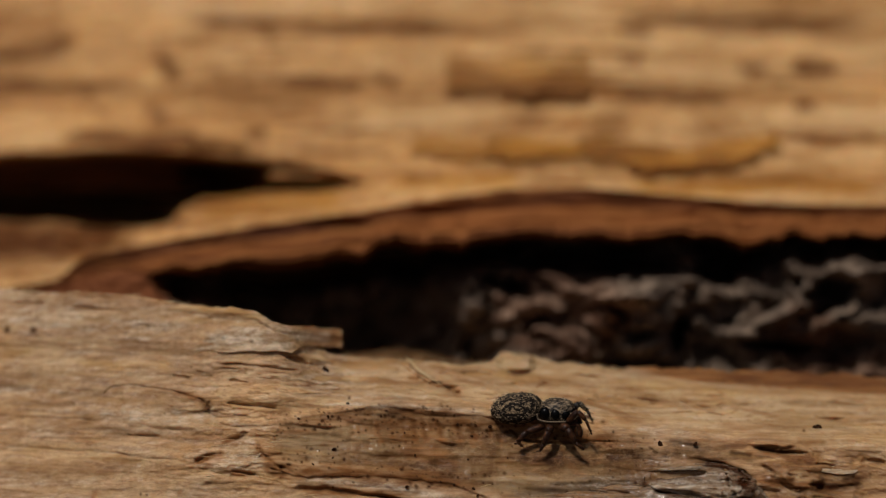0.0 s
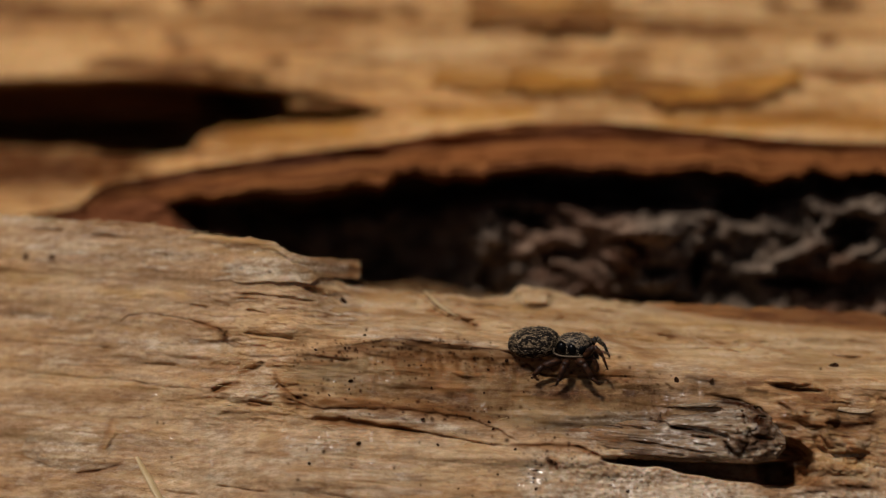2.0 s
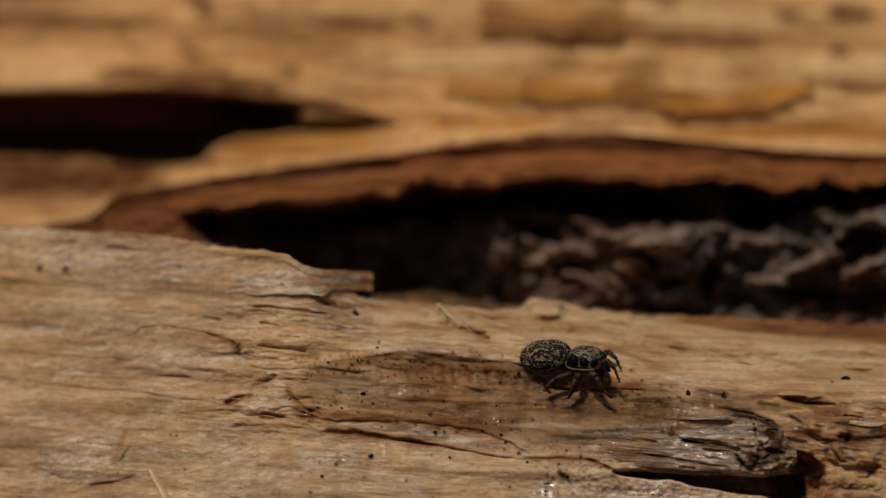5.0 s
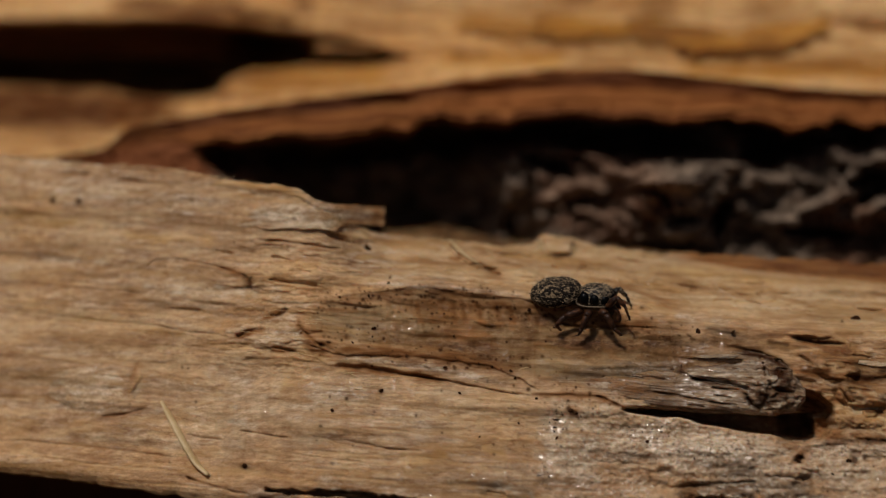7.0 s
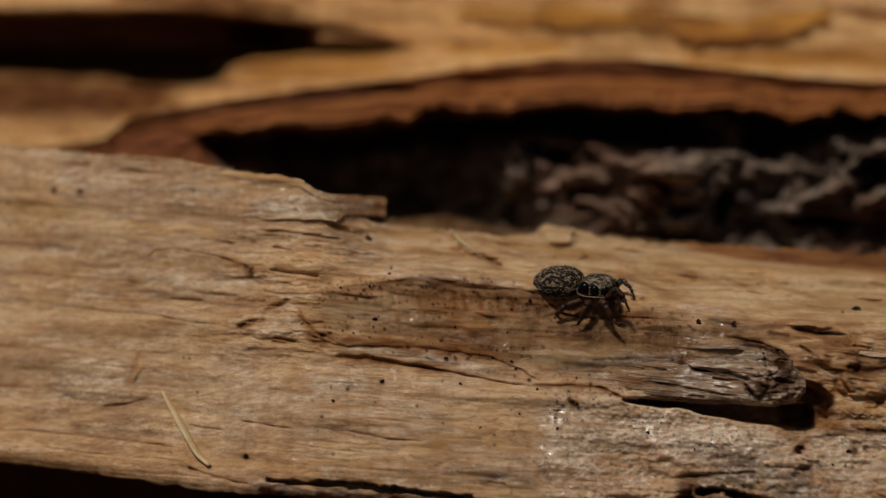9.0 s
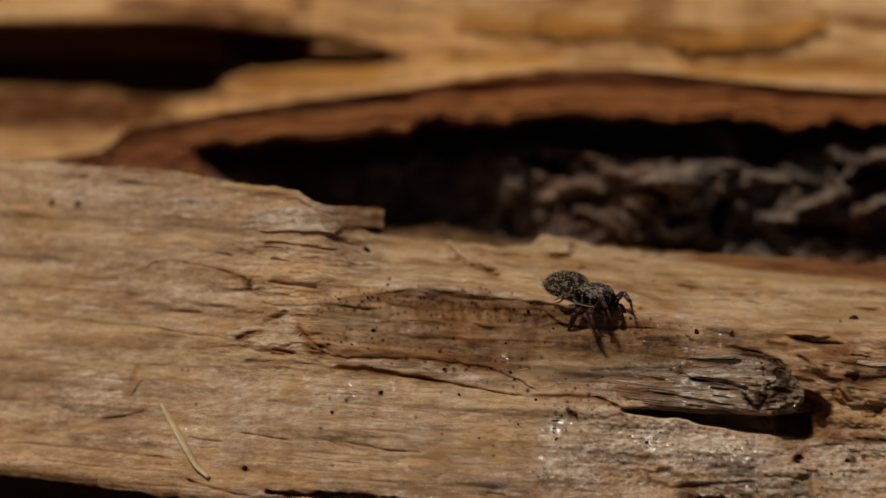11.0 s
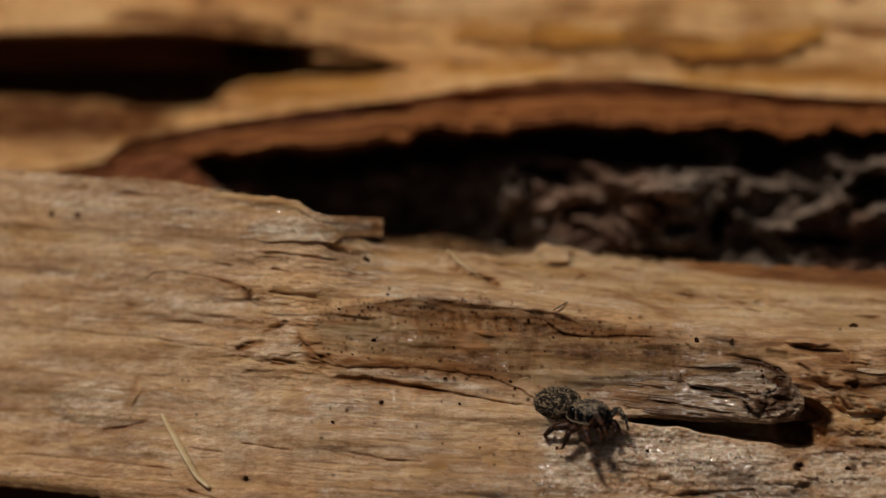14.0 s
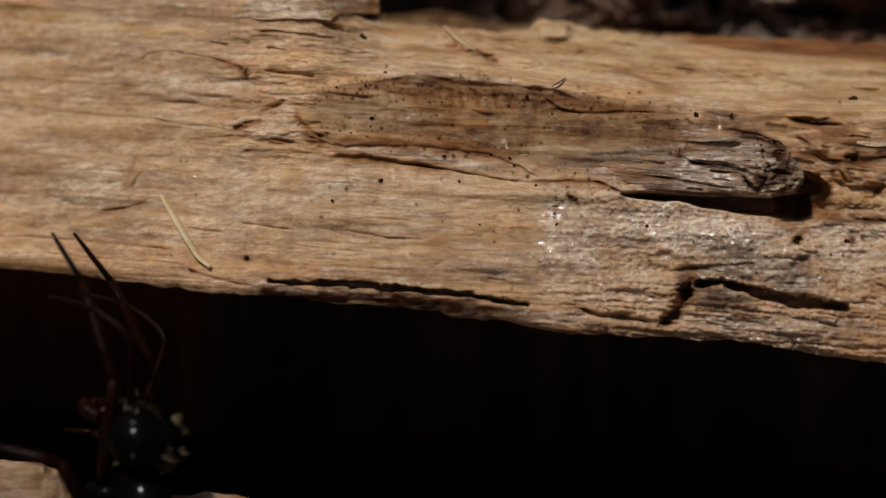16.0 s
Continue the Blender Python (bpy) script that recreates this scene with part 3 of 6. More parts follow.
    f.patch("rust", 0.5, 1440, 592, 40, 16, 10, 0.6, 0.8)
    f.patch("rust", 0.35, 1500, 690, 60, 30, 10, 0.6, 0.8)
    f.swell(0.4, 1480, 610, 45, 26, 10, 2.5, 0.4)
    f.swell(0.35, 1520, 655, 50, 24, 10, 2.5, 0.4)
    # lower right: ash-grey crust with black breaks
    f.patch("pale", 0.9, 1110, 740, 250, 70, 10, 0.8, 0.6)
    f.patch("pale", 0.8, 1290, 765, 170, 55, 10, 0.6, 0.5)
    f.patch("pale", 0.5, 1000, 830, 300, 60, 8, 0.9, 0.8)
    f.patch("pale", 0.5, 1350, 930, 260, 40, 6, 0.9, 0.8)
    f.patch("pale", 0.9, 1490, 790, 130, 70, 8, 0.8, 0.6)
    f.patch("pale", 1.0, 1230, 750, 210, 60, 9, 0.5, 0.4)
    f.patch("pale", 0.9, 1010, 770, 90, 110, 0, 0.8, 0.5)
    f.patch("pale", 0.9, 982, 720, 46, 80, 0, 0.7, 0.6)
    f.patch("rust", 0.7, 1014, 688, 18, 12, 0, 0.7, 0.8)
    f.patch("pale", 0.35, 250, 420, 330, 120, 4, 0.9, 0.9)
    f.patch("pale", 0.3, 200, 690, 300, 90, 4, 0.9, 0.9)
    f.patch("grey", 0.30, 1300, 785, 170, 40, 10, 0.7, 0.6)
    f.patch("grey", 0.75, 1390, 835, 120, 30, 14, 0.7, 0.7)
    f.patch("grey", 0.2, 1060, 760, 120, 60, 10, 0.9, 0.8)
    f.swell(0.28, 1290, 785, 165, 60, 10, 2.3, 0.4)
    f.crack(9, 0.7, 1410, 776, 1418, 762, dirt_shade=0.6)
    f.crack(4, 0.4, 1190, 822, 1250, 818, 1330, 812, 1350, 840, dirt_shade=0.35)
    f.marks["gold"] = 0.6 * ramp(line(u, 600, 440, 700, 452, 1000, 478, 1250, 520, 1568, 560) - f.wv, -14, 24) * ramp(u, 640, 760) * (0.4 + 0.9 * fbm(u / 80, v / 16, 3))
    f.patch("gold", 0.35, 760, 770, 90, 26, 8, 0.9, 0.8)
    f.patch("gold", 0.3, 900, 690, 200, 40, 8, 0.9, 0.9)
    for spot in ((1448, 570, 60, 10, 8, 0.8), (1420, 610, 30, 26, 40, 0.7), (1500, 625, 60, 10, 6, 0.9), (1556, 600, 30, 26, 10, 0.6), (1480, 660, 40, 22, 30, 0.8),
                 (1540, 678, 50, 12, 6, 0.8), (1450, 712, 50, 18, 10, 0.8), (1530, 730, 60, 12, 4, 0.7), (1560, 640, 26, 18, 0, 0.6), (1390, 560, 40, 10, 20, 0.6)):
        f.patch("rust", spot[5], *spot[:5], 0.6, 0.9)
    f.patch("stain", 0.85, 1500, 640, 140, 130, 0, 0.9, 0.8)
    f.patch("stain", 0.75, 1300, 560, 200, 30, 8, 0.9, 0.8)
    f.patch("stain", 0.6, 1480, 515, 160, 40, 8, 0.9, 0.9)
    for spot in ((1432, 604, 20, 5, 30), (1500, 630, 40, 5, 4), (1474, 652, 8, 20, 20), (1540, 684, 30, 4, 8), (1556, 614, 16, 6, 0), (1420, 572, 26, 4, 8), (1500, 734, 40, 5, 6)):
        f.patch("dark", 0.75, *spot, 0.7, 0.8)
    f.crack(16, 2.6, 1222, 842, 1210, 872, 1196, 900, 1168, 918, dirt_shade=0.9)
    f.crack(7, 0.9, 1225, 846, 1280, 842, 1340, 858, dirt_shade=0.6)
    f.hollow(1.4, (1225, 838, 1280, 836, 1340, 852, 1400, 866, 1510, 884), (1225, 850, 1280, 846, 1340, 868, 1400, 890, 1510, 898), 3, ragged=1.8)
    f.crack(4, 0.5, 1235, 886, 1310, 890, 1400, 905, 1480, 925, 1580, 930, dirt_shade=0.5)
    f.crack(5, 0.6, 1020, 885, 1060, 898, 1110, 902, 1165, 916, dirt_shade=0.5)
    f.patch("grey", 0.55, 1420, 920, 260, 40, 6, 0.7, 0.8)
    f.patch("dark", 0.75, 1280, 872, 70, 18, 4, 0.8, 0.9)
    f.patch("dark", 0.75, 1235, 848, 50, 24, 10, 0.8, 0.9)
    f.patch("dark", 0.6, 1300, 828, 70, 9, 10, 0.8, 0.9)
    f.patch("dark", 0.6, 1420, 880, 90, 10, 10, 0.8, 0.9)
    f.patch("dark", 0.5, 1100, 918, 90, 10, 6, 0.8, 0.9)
    f.patch("stain", 0.5, 1400, 850, 90, 26, 14, 0.8, 0.8)
    for mark in ((985, 705, 30, 48, 2.6), (966, 800, 24, 46, 2.2), (1150, 735, 60, 50, 1.8), (1290, 760, 140, 50, 1.4), (1250, 780, 230, 100, 0.9), (1320, 930, 300, 50, 0.9), (1080, 850, 200, 90, 0.8), (640, 650, 180, 50, 0.4), (800, 560, 320, 70, 0.15), (1300, 620, 280, 80, 0.6)):
        f.patch("wet", mark[4], *mark[:4], 8, 0.9, 0.7)
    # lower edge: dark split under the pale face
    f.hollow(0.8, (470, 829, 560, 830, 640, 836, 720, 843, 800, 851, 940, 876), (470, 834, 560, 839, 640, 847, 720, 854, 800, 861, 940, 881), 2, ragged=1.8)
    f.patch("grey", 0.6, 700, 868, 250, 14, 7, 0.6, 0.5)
    f.crack(4, 0.6, 780, 858, 860, 868, 930, 884, dirt_shade=0.4)
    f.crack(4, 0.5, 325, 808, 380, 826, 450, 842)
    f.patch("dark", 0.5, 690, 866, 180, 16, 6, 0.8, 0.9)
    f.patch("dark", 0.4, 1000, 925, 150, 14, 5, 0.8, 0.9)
    f.crack(2.2, 0.35, 333, 734, 360, 739, 394, 744)
    f.crack(2, 0.25, 420, 727, 470, 734, 520, 740)
    f.crack(2, 0.25, 500, 765, 560, 772, 640, 780)
    f.crack(2, 0.25, 610, 742, 690, 756, 760, 760)
    f.crack(2, 0.25, 860, 832, 900, 838)
    f.crack(3, 0.25, 20, 745, 150, 757, 330, 776)
    f.crack(3, 0.2, 60, 775, 200, 790, 330, 800)
    # pale film and brown tints of the lower left
    f.patch("pale", 0.8, 175, 655, 95, 46, -4, 0.4, 0.5)
    f.swell(0.10, 175, 655, 90, 48, -4, 2.2, 0.5)
    f.crack(2.5, 0.35, 180, 703, 220, 700, 262, 690)
    f.swell(0.08, 241, 640, 9, 38, 18, 2.4, 0.7)
    f.smear("rust", 0.65, 8, 246, 604, 240, 630, 220, 676)
    f.smear("gold", 0.9, 5, 252, 612, 246, 636, 228, 672)
    f.smear("rust", 0.7, 4, 180, 703, 222, 700, 262, 690)
    f.patch("pale", 0.45, 430, 716, 40, 14, 5, 0.6, 0.6)
    f.patch("pale", 0.35, 980, 700, 30, 60, 0, 0.8, 0.6)
    f.patch("rust", 0.30, 745, 770, 50, 18, 6, 0.7, 0.7)
    f.patch("rust", 0.22, 520, 645, 40, 30, 0, 0.8, 0.7)
    f.patch("rust", 0.18, 240, 560, 220, 14, 3, 0.8, 0.7)
    f.patch("rust", 0.2, 120, 405, 160, 16, 3, 0.8, 0.7)
    # reddish inner bark along the far edge
    f.marks["rust"] = np.maximum(f.marks["rust"], ramp(line(u, 1150, 407, 1300, 434, 1568, 458, 3000, 560) - v, -5, 5) * ramp(u, 1130, 1240))
    f.crack(5, 0.5, 1500, 500, 1530, 506, 1568, 505)
    # loose splinters lying over the bare top
    f.crack(4, 0.4, 836, 432, 850, 428, 872, 446)
    f.swell(0.3, 820, 418, 48, 7, 32, 2.0, 0.5)
    f.crack(9, 0.9, 838, 430, 856, 436, 880, 448, ends=0)
    f.swell(0.06, 452, 462, 26, 14, 10, 2.2, 0.6)
    f.smear("dark", 0.6, 7, 428, 452, 440, 462, 448, 470)
    f.smear("rust", 0.8, 6, 380, 434, 430, 450, 450, 466)
    f.smear("pale", 0.9, 12, 440, 485, 470, 470, 500, 488)
    f.swell(0.4, 985, 392, 34, 16, 5, 3.0, 0.3)
    f.crack(5, 0.4, 1018, 440, 1040, 430)
    # soft bands of tone along the grain
    for mark, amount, width, pts in (
            ("gold", 0.8, 12, (-40, 352, 90, 358, 200, 366)), ("gold", 0.9, 10, (170, 378, 280, 388, 400, 392)), ("gold", 0.7, 7, (230, 540, 290, 552, 360, 560)),
            ("gold", 0.8, 6, (100, 530, 180, 532, 260, 545)), ("rust", 0.4, 9, (-20, 402, 40, 404, 100, 412)), ("rust", 0.45, 5, (60, 272, 110, 277, 160, 280)),
            ("rust", 0.45, 5, (205, 287, 250, 289)), ("rust", 0.35, 6, (160, 326, 210, 332)), ("rust", 0.4, 7, (-30, 468, 120, 476, 260, 488)),
            ("rust", 0.35, 8, (20, 560, 180, 568, 300, 576)), ("rust", 0.4, 10, (-30, 660, 60, 660, 110, 664)), ("rust", 0.35, 8, (250, 662, 300, 664, 360, 674)),
            ("rust", 0.4, 6, (100, 752, 220, 760, 330, 776)), ("rust", 0.35, 6, (0, 756, 100, 764, 220, 782)), ("rust", 0.5, 5, (470, 668, 520, 672, 560, 676)),
            ("pale", 0.85, 9, (40, 254, 120, 256, 200, 264)), ("pale", 0.75, 20, (60, 300, 250, 312, 420, 322)), ("pale", 0.8, 14, (270, 474, 400, 480, 440, 486)),
            ("pale", 0.95, 5, (162, 428, 196, 432)), ("pale", 0.95, 5, (252, 474, 284, 477)), ("pale", 0.7, 12, (60, 430, 160, 432)), ("pale", 0.9, 9, (410, 712, 440, 718)),
            ("pale", 0.7, 16, (540, 665, 660, 668)), ("pale", 0.6, 18, (640, 700, 780, 712)), ("pale", 0.6, 12, (560, 812, 640, 818, 730, 830)), ("pale", 0.55, 16, (360, 620, 460, 640)),
            ("gold", 0.9, 13, (705, 772, 745, 776, 800, 768)), ("gold", 0.7, 8, (850, 752, 900, 762)), ("gold", 0.5, 10, (590, 800, 640, 800)), ("gold", 0.7, 14, (500, 640, 540, 650)),
            ("stain", 0.7, 12, (820, 815, 900, 835, 960, 850)), ("grey", 0.5, 10, (840, 818, 900, 828, 960, 845)),
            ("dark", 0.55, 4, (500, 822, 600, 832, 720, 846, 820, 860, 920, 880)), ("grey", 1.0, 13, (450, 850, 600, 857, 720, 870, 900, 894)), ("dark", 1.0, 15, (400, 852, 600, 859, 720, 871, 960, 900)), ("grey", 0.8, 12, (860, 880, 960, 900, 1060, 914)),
            ("pale", 0.8, 3, (500, 853, 620, 860, 740, 872, 860, 884)), ("pale", 0.6, 4, (560, 826, 680, 834, 800, 842)),
            # the pale plateau on top
            ("pale", 0.8, 5, (1070, 474, 1110, 478, 1150, 480)), ("pale", 0.7, 10, (1190, 520, 1290, 526)), ("pale", 0.55, 12, (1350, 470, 1480, 478, 1600, 486)),
            ("gold", 0.9, 10, (1150, 430, 1260, 445, 1400, 462)), ("gold", 0.8, 9, (1240, 488, 1330, 492, 1380, 488)), ("gold", 0.85, 12, (880, 410, 960, 416, 1040, 428)),
            ("rust", 0.5, 5, (860, 418, 930, 436, 1010, 450)), ("rust", 0.6, 8, (1024, 434, 1032, 424)), ("rust", 0.45, 6, (1330, 512, 1400, 520, 1490, 512)),
            ("rust", 0.6, 6, (600, 428, 640, 434)), ("rust", 0.8, 5, (790, 420, 812, 422)), ("pale", 0.6, 14, (620, 440, 720, 446, 800, 452)),
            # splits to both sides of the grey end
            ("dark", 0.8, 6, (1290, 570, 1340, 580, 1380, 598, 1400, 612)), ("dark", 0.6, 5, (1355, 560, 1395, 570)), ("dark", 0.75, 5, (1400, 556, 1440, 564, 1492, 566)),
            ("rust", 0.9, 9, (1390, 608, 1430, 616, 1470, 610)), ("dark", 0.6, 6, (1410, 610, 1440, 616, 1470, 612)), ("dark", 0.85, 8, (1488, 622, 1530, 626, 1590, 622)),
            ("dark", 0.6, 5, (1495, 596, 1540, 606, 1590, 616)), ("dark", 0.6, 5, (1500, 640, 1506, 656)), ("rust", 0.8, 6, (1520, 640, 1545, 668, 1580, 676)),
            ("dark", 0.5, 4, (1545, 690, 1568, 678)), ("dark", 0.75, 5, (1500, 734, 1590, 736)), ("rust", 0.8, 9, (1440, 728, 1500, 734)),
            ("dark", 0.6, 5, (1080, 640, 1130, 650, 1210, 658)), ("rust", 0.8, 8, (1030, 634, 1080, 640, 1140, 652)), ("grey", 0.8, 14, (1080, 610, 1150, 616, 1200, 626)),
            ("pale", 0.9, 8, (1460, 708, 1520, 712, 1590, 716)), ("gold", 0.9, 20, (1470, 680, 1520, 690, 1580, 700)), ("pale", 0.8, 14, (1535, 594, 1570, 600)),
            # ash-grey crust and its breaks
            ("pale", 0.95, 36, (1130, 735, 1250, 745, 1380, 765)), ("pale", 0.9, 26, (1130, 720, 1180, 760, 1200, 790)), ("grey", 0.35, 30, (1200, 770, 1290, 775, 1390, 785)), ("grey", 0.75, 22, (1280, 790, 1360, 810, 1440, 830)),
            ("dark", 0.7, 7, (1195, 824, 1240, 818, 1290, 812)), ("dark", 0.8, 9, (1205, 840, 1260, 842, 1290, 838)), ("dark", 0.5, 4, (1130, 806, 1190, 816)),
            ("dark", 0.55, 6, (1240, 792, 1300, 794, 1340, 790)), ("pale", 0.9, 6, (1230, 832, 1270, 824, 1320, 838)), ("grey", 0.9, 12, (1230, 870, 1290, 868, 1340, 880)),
            ("pale", 0.8, 3, (1250, 856, 1290, 860, 1340, 872)), ("rust", 0.7, 10, (1440, 838, 1490, 848)), ("pale", 0.7, 24, (1480, 790, 1600, 800)), ("pale", 0.95, 15, (1425, 748, 1520, 752, 1620, 762))):
        f.smear(mark, amount, width, *pts)
    # layers torn off in steps: left of the strip, past the grey end, on the top and along the lower edge
    f.terraces(0.055, 9, 120, 17, 0.05, ramp(u, 330, 440) * (1 - ramp(u, 540, 610)) * ramp(v, 360, 400) * (1 - ramp(v, 590, 640)), 1.7)
    f.terraces(0.05, 9, 150, 18, 0.05, ramp(u, 560, 640) * (1 - ramp(v - line(u, 600, 462, 740, 452, 980, 470, 1568, 540), -14, 10)), 4.1)
    f.terraces(0.055, 9, 110, 24, 0.10, ramp(u, 1390, 1440) * ramp(v, 530, 560) * (1 - ramp(v, 700, 735)), 7.9)
    f.terraces(0.06, 10, 110, 13, 0.08, ramp(u, 900, 1080) * ramp(v - line(u, 900, 830, 1568, 890), -30, 6), 11.3)
    f.terraces(0.016, 8, 260, 20, 0.05, (1 - ramp(u, 330, 460)) + ramp(u, 500, 600) * ramp(v, 630, 690) * (1 - ramp(u, 900, 1050)), 14.2)
    rng = random.Random(5)
    # flaking fibres, thickest on the bare top and round the strip
    for _ in range(210):
        a = rng.uniform(640, 1600)
        b = np.interp(a, [640, 980, 1568], [430, 440, 490]) + rng.gauss(0, 36)
        f.swell(rng.uniform(0.03, 0.09), a, b, rng.uniform(16, 70), rng.uniform(4, 11), rng.uniform(2, 18), 2.5, 0.6)
        if rng.random() < 0.6:
            f.patch(rng.choice(("pale", "rust", "gold", "stain")), rng.uniform(0.3, 0.7), a, b + 8, rng.uniform(25, 90), rng.uniform(4, 9), rng.uniform(4, 16), 0.8, 0.6)
    for _ in range(260):
        a, b = rng.uniform(-20, 1600), rng.uniform(270, 930)
        f.swell(rng.uniform(0.02, 0.06) * (0.35 if a < 540 else 0.7), a, b, rng.uniform(14, 80), rng.uniform(4, 14), rng.uniform(1, 8), 2.5, 0.55)
    for _ in range(60):
        a, b = rng.uniform(240, 760), rng.uniform(380, 640)
        f.swell(rng.uniform(0.02, 0.055), a, b, rng.uniform(16, 60), rng.uniform(3, 9), rng.uniform(-2, 10), 2.5, 0.6)
    for _ in range(70):
        f.patch("pale", rng.uniform(0.25, 0.7), rng.uniform(-20, 1250), rng.uniform(290, 880), rng.uniform(14, 70), rng.uniform(4, 14), rng.uniform(0, 8), 0.7, 0.9)
    for _ in range(34):
        f.patch("stain", rng.uniform(0.15, 0.4), rng.uniform(250, 1600), rng.uniform(420, 900), rng.uniform(20, 90), rng.uniform(5, 20), rng.uniform(0, 10), 0.9, 0.9)
    for _ in range(60):
        a, b = rng.uniform(1380, 1620), rng.uniform(540, 960)
        f.swell(rng.uniform(-0.12, 0.16), a, b, rng.uniform(12, 50), rng.uniform(5, 12), rng.uniform(-5, 16), 3.0, 0.35)
    for _ in range(36):
        f.patch("pale", rng.uniform(0.2, 0.5), rng.uniform(-20, 700), rng.uniform(290, 800), rng.uniform(40, 150), rng.uniform(6, 22), rng.uniform(1, 5), 0.8, 0.7)
    for _ in range(40):
        f.patch("gold", rng.uniform(0.3, 0.65), rng.uniform(-20, 1000), rng.uniform(290, 840), rng.uniform(50, 220), rng.uniform(4, 12), rng.uniform(2, 6), 0.8, 0.6)
    for _ in range(20):
        f.patch("rust", rng.uniform(0.10, 0.24), rng.uniform(0, 1600), rng.uniform(380, 860), rng.uniform(30, 140), rng.uniform(4, 14), rng.uniform(1, 8), 0.9, 0.8)
    for _ in range(16):
        f.patch("rust", rng.uniform(0.25, 0.5), rng.uniform(580, 1220), rng.uniform(490, 620), rng.uniform(14, 50), rng.uniform(5, 16), rng.uniform(-40, 40), 0.8, 0.9)
    for _ in range(60):
        a, b, n = rng.uniform(-20, 1600), rng.uniform(270, 930), rng.uniform(30, 120)
        f.crack(rng.uniform(1.6, 2.4), rng.uniform(0.04, 0.14) * (0.4 if a < 540 else 1), a, b, a + n / 2, b + n * 0.035 + rng.uniform(-2, 2), a + n, b + n * 0.07)
    for _ in range(300):
        f.dot(rng.uniform(900, 1500), rng.gauss(785, 70), rng.choice((1.4, 1.6, 1.8, 2.4)), rng.uniform(0.2, 0.7), rng.choice((-0.03, 0.0, 0.04)))
    for _ in range(48):
        a, n = rng.uniform(900, 1600), rng.uniform(16, 70)
        b = np.interp(a, [860, 1568], [900, 985]) - abs(rng.gauss(0, 40)) - 6
        f.crack(rng.uniform(1.6, 2.4), rng.uniform(0.08, 0.25), a, b, a + n, b + n * 0.08 + rng.uniform(-2, 2), a + 2 * n, b + n * 0.18, dirt_shade=rng.uniform(0, 0.5))
    for _ in range(260):
        a = rng.uniform(560, 1240)
        edge = np.interp(a, [560, 600, 740, 980, 1240], [510, 488, 476, 510, 548]) if rng.random() < 0.6 else np.interp(a, [560, 760, 920, 1240], [570, 592, 618, 680])
        f.dot(a, edge + rng.gauss(6, 12), rng.choice((1.3, 1.5, 1.8, 2.4, 3.6)), rng.uniform(0.3, 1.0))
    for _ in range(90):
        f.dot(rng.uniform(540, 1560), rng.gauss(690, 95), rng.choice((1.6, 2.0, 2.4, 3.2)), rng.uniform(0.3, 0.9))
    for _ in range(26):
        f.dot(rng.uniform(-20, 420), rng.uniform(300, 800), rng.choice((1.8, 2.1, 2.6)), rng.uniform(0.3, 0.8))
    for cu, cv, n, ru, rv in ((640, 490, 34, 34, 10), (715, 486, 24, 40, 8), (770, 512, 30, 26, 18), (820, 500, 30, 50, 14), (905, 508, 24, 40, 14), (640, 566, 22, 44, 14), (870, 602, 28, 44, 10),
                              (760, 588, 26, 60, 7), (1000, 520, 22, 50, 14), (1100, 536, 16, 50, 8), (1010, 686, 22, 20, 9), (660, 545, 12, 40, 20), (1180, 590, 12, 40, 14)):
        for _ in range(n):
            f.dot(rng.gauss(cu, ru), rng.gauss(cv, rv), rng.choice((1.2, 1.4, 1.7, 2.2, 3.0)), rng.uniform(0.3, 1.0), rng.choice((0.0, 0.02, 0.04)))
    for a, b, r in ((92, 322, 6), (138, 323, 6), (675, 655, 4.5), (436, 790, 5.5), (1006, 683, 4), (1018, 690, 3.5), (1100, 690, 4), (1510, 770, 7), (1528, 764, 5), (935, 650, 4)):
        f.dot(a, b, r, 0.85, 0.05)
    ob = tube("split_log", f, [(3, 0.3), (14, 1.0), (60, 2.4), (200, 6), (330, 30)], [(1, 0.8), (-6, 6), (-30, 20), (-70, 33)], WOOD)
    tagged(ob, "weathered split log with cracked tan face and grey bark remnant", "log")
    return f, ob


FRONT, LOG = front_log()


def front_depth(u, v):
    """Depth of the front log's face at a place of the chart."""
    j = int(np.argmin(np.abs(FRONT.u[0] - u)))
    return float(np.interp(v, FRONT.v[:, j], FRONT.d[:, j]))


def on_log(u, v, lift=0.0):
    return place(u, v, front_depth(u, v) - lift)


def over_log(u, v):
    """The log's mean slope under a remnant, without its cracks."""
    return log_body_depth(u, v)


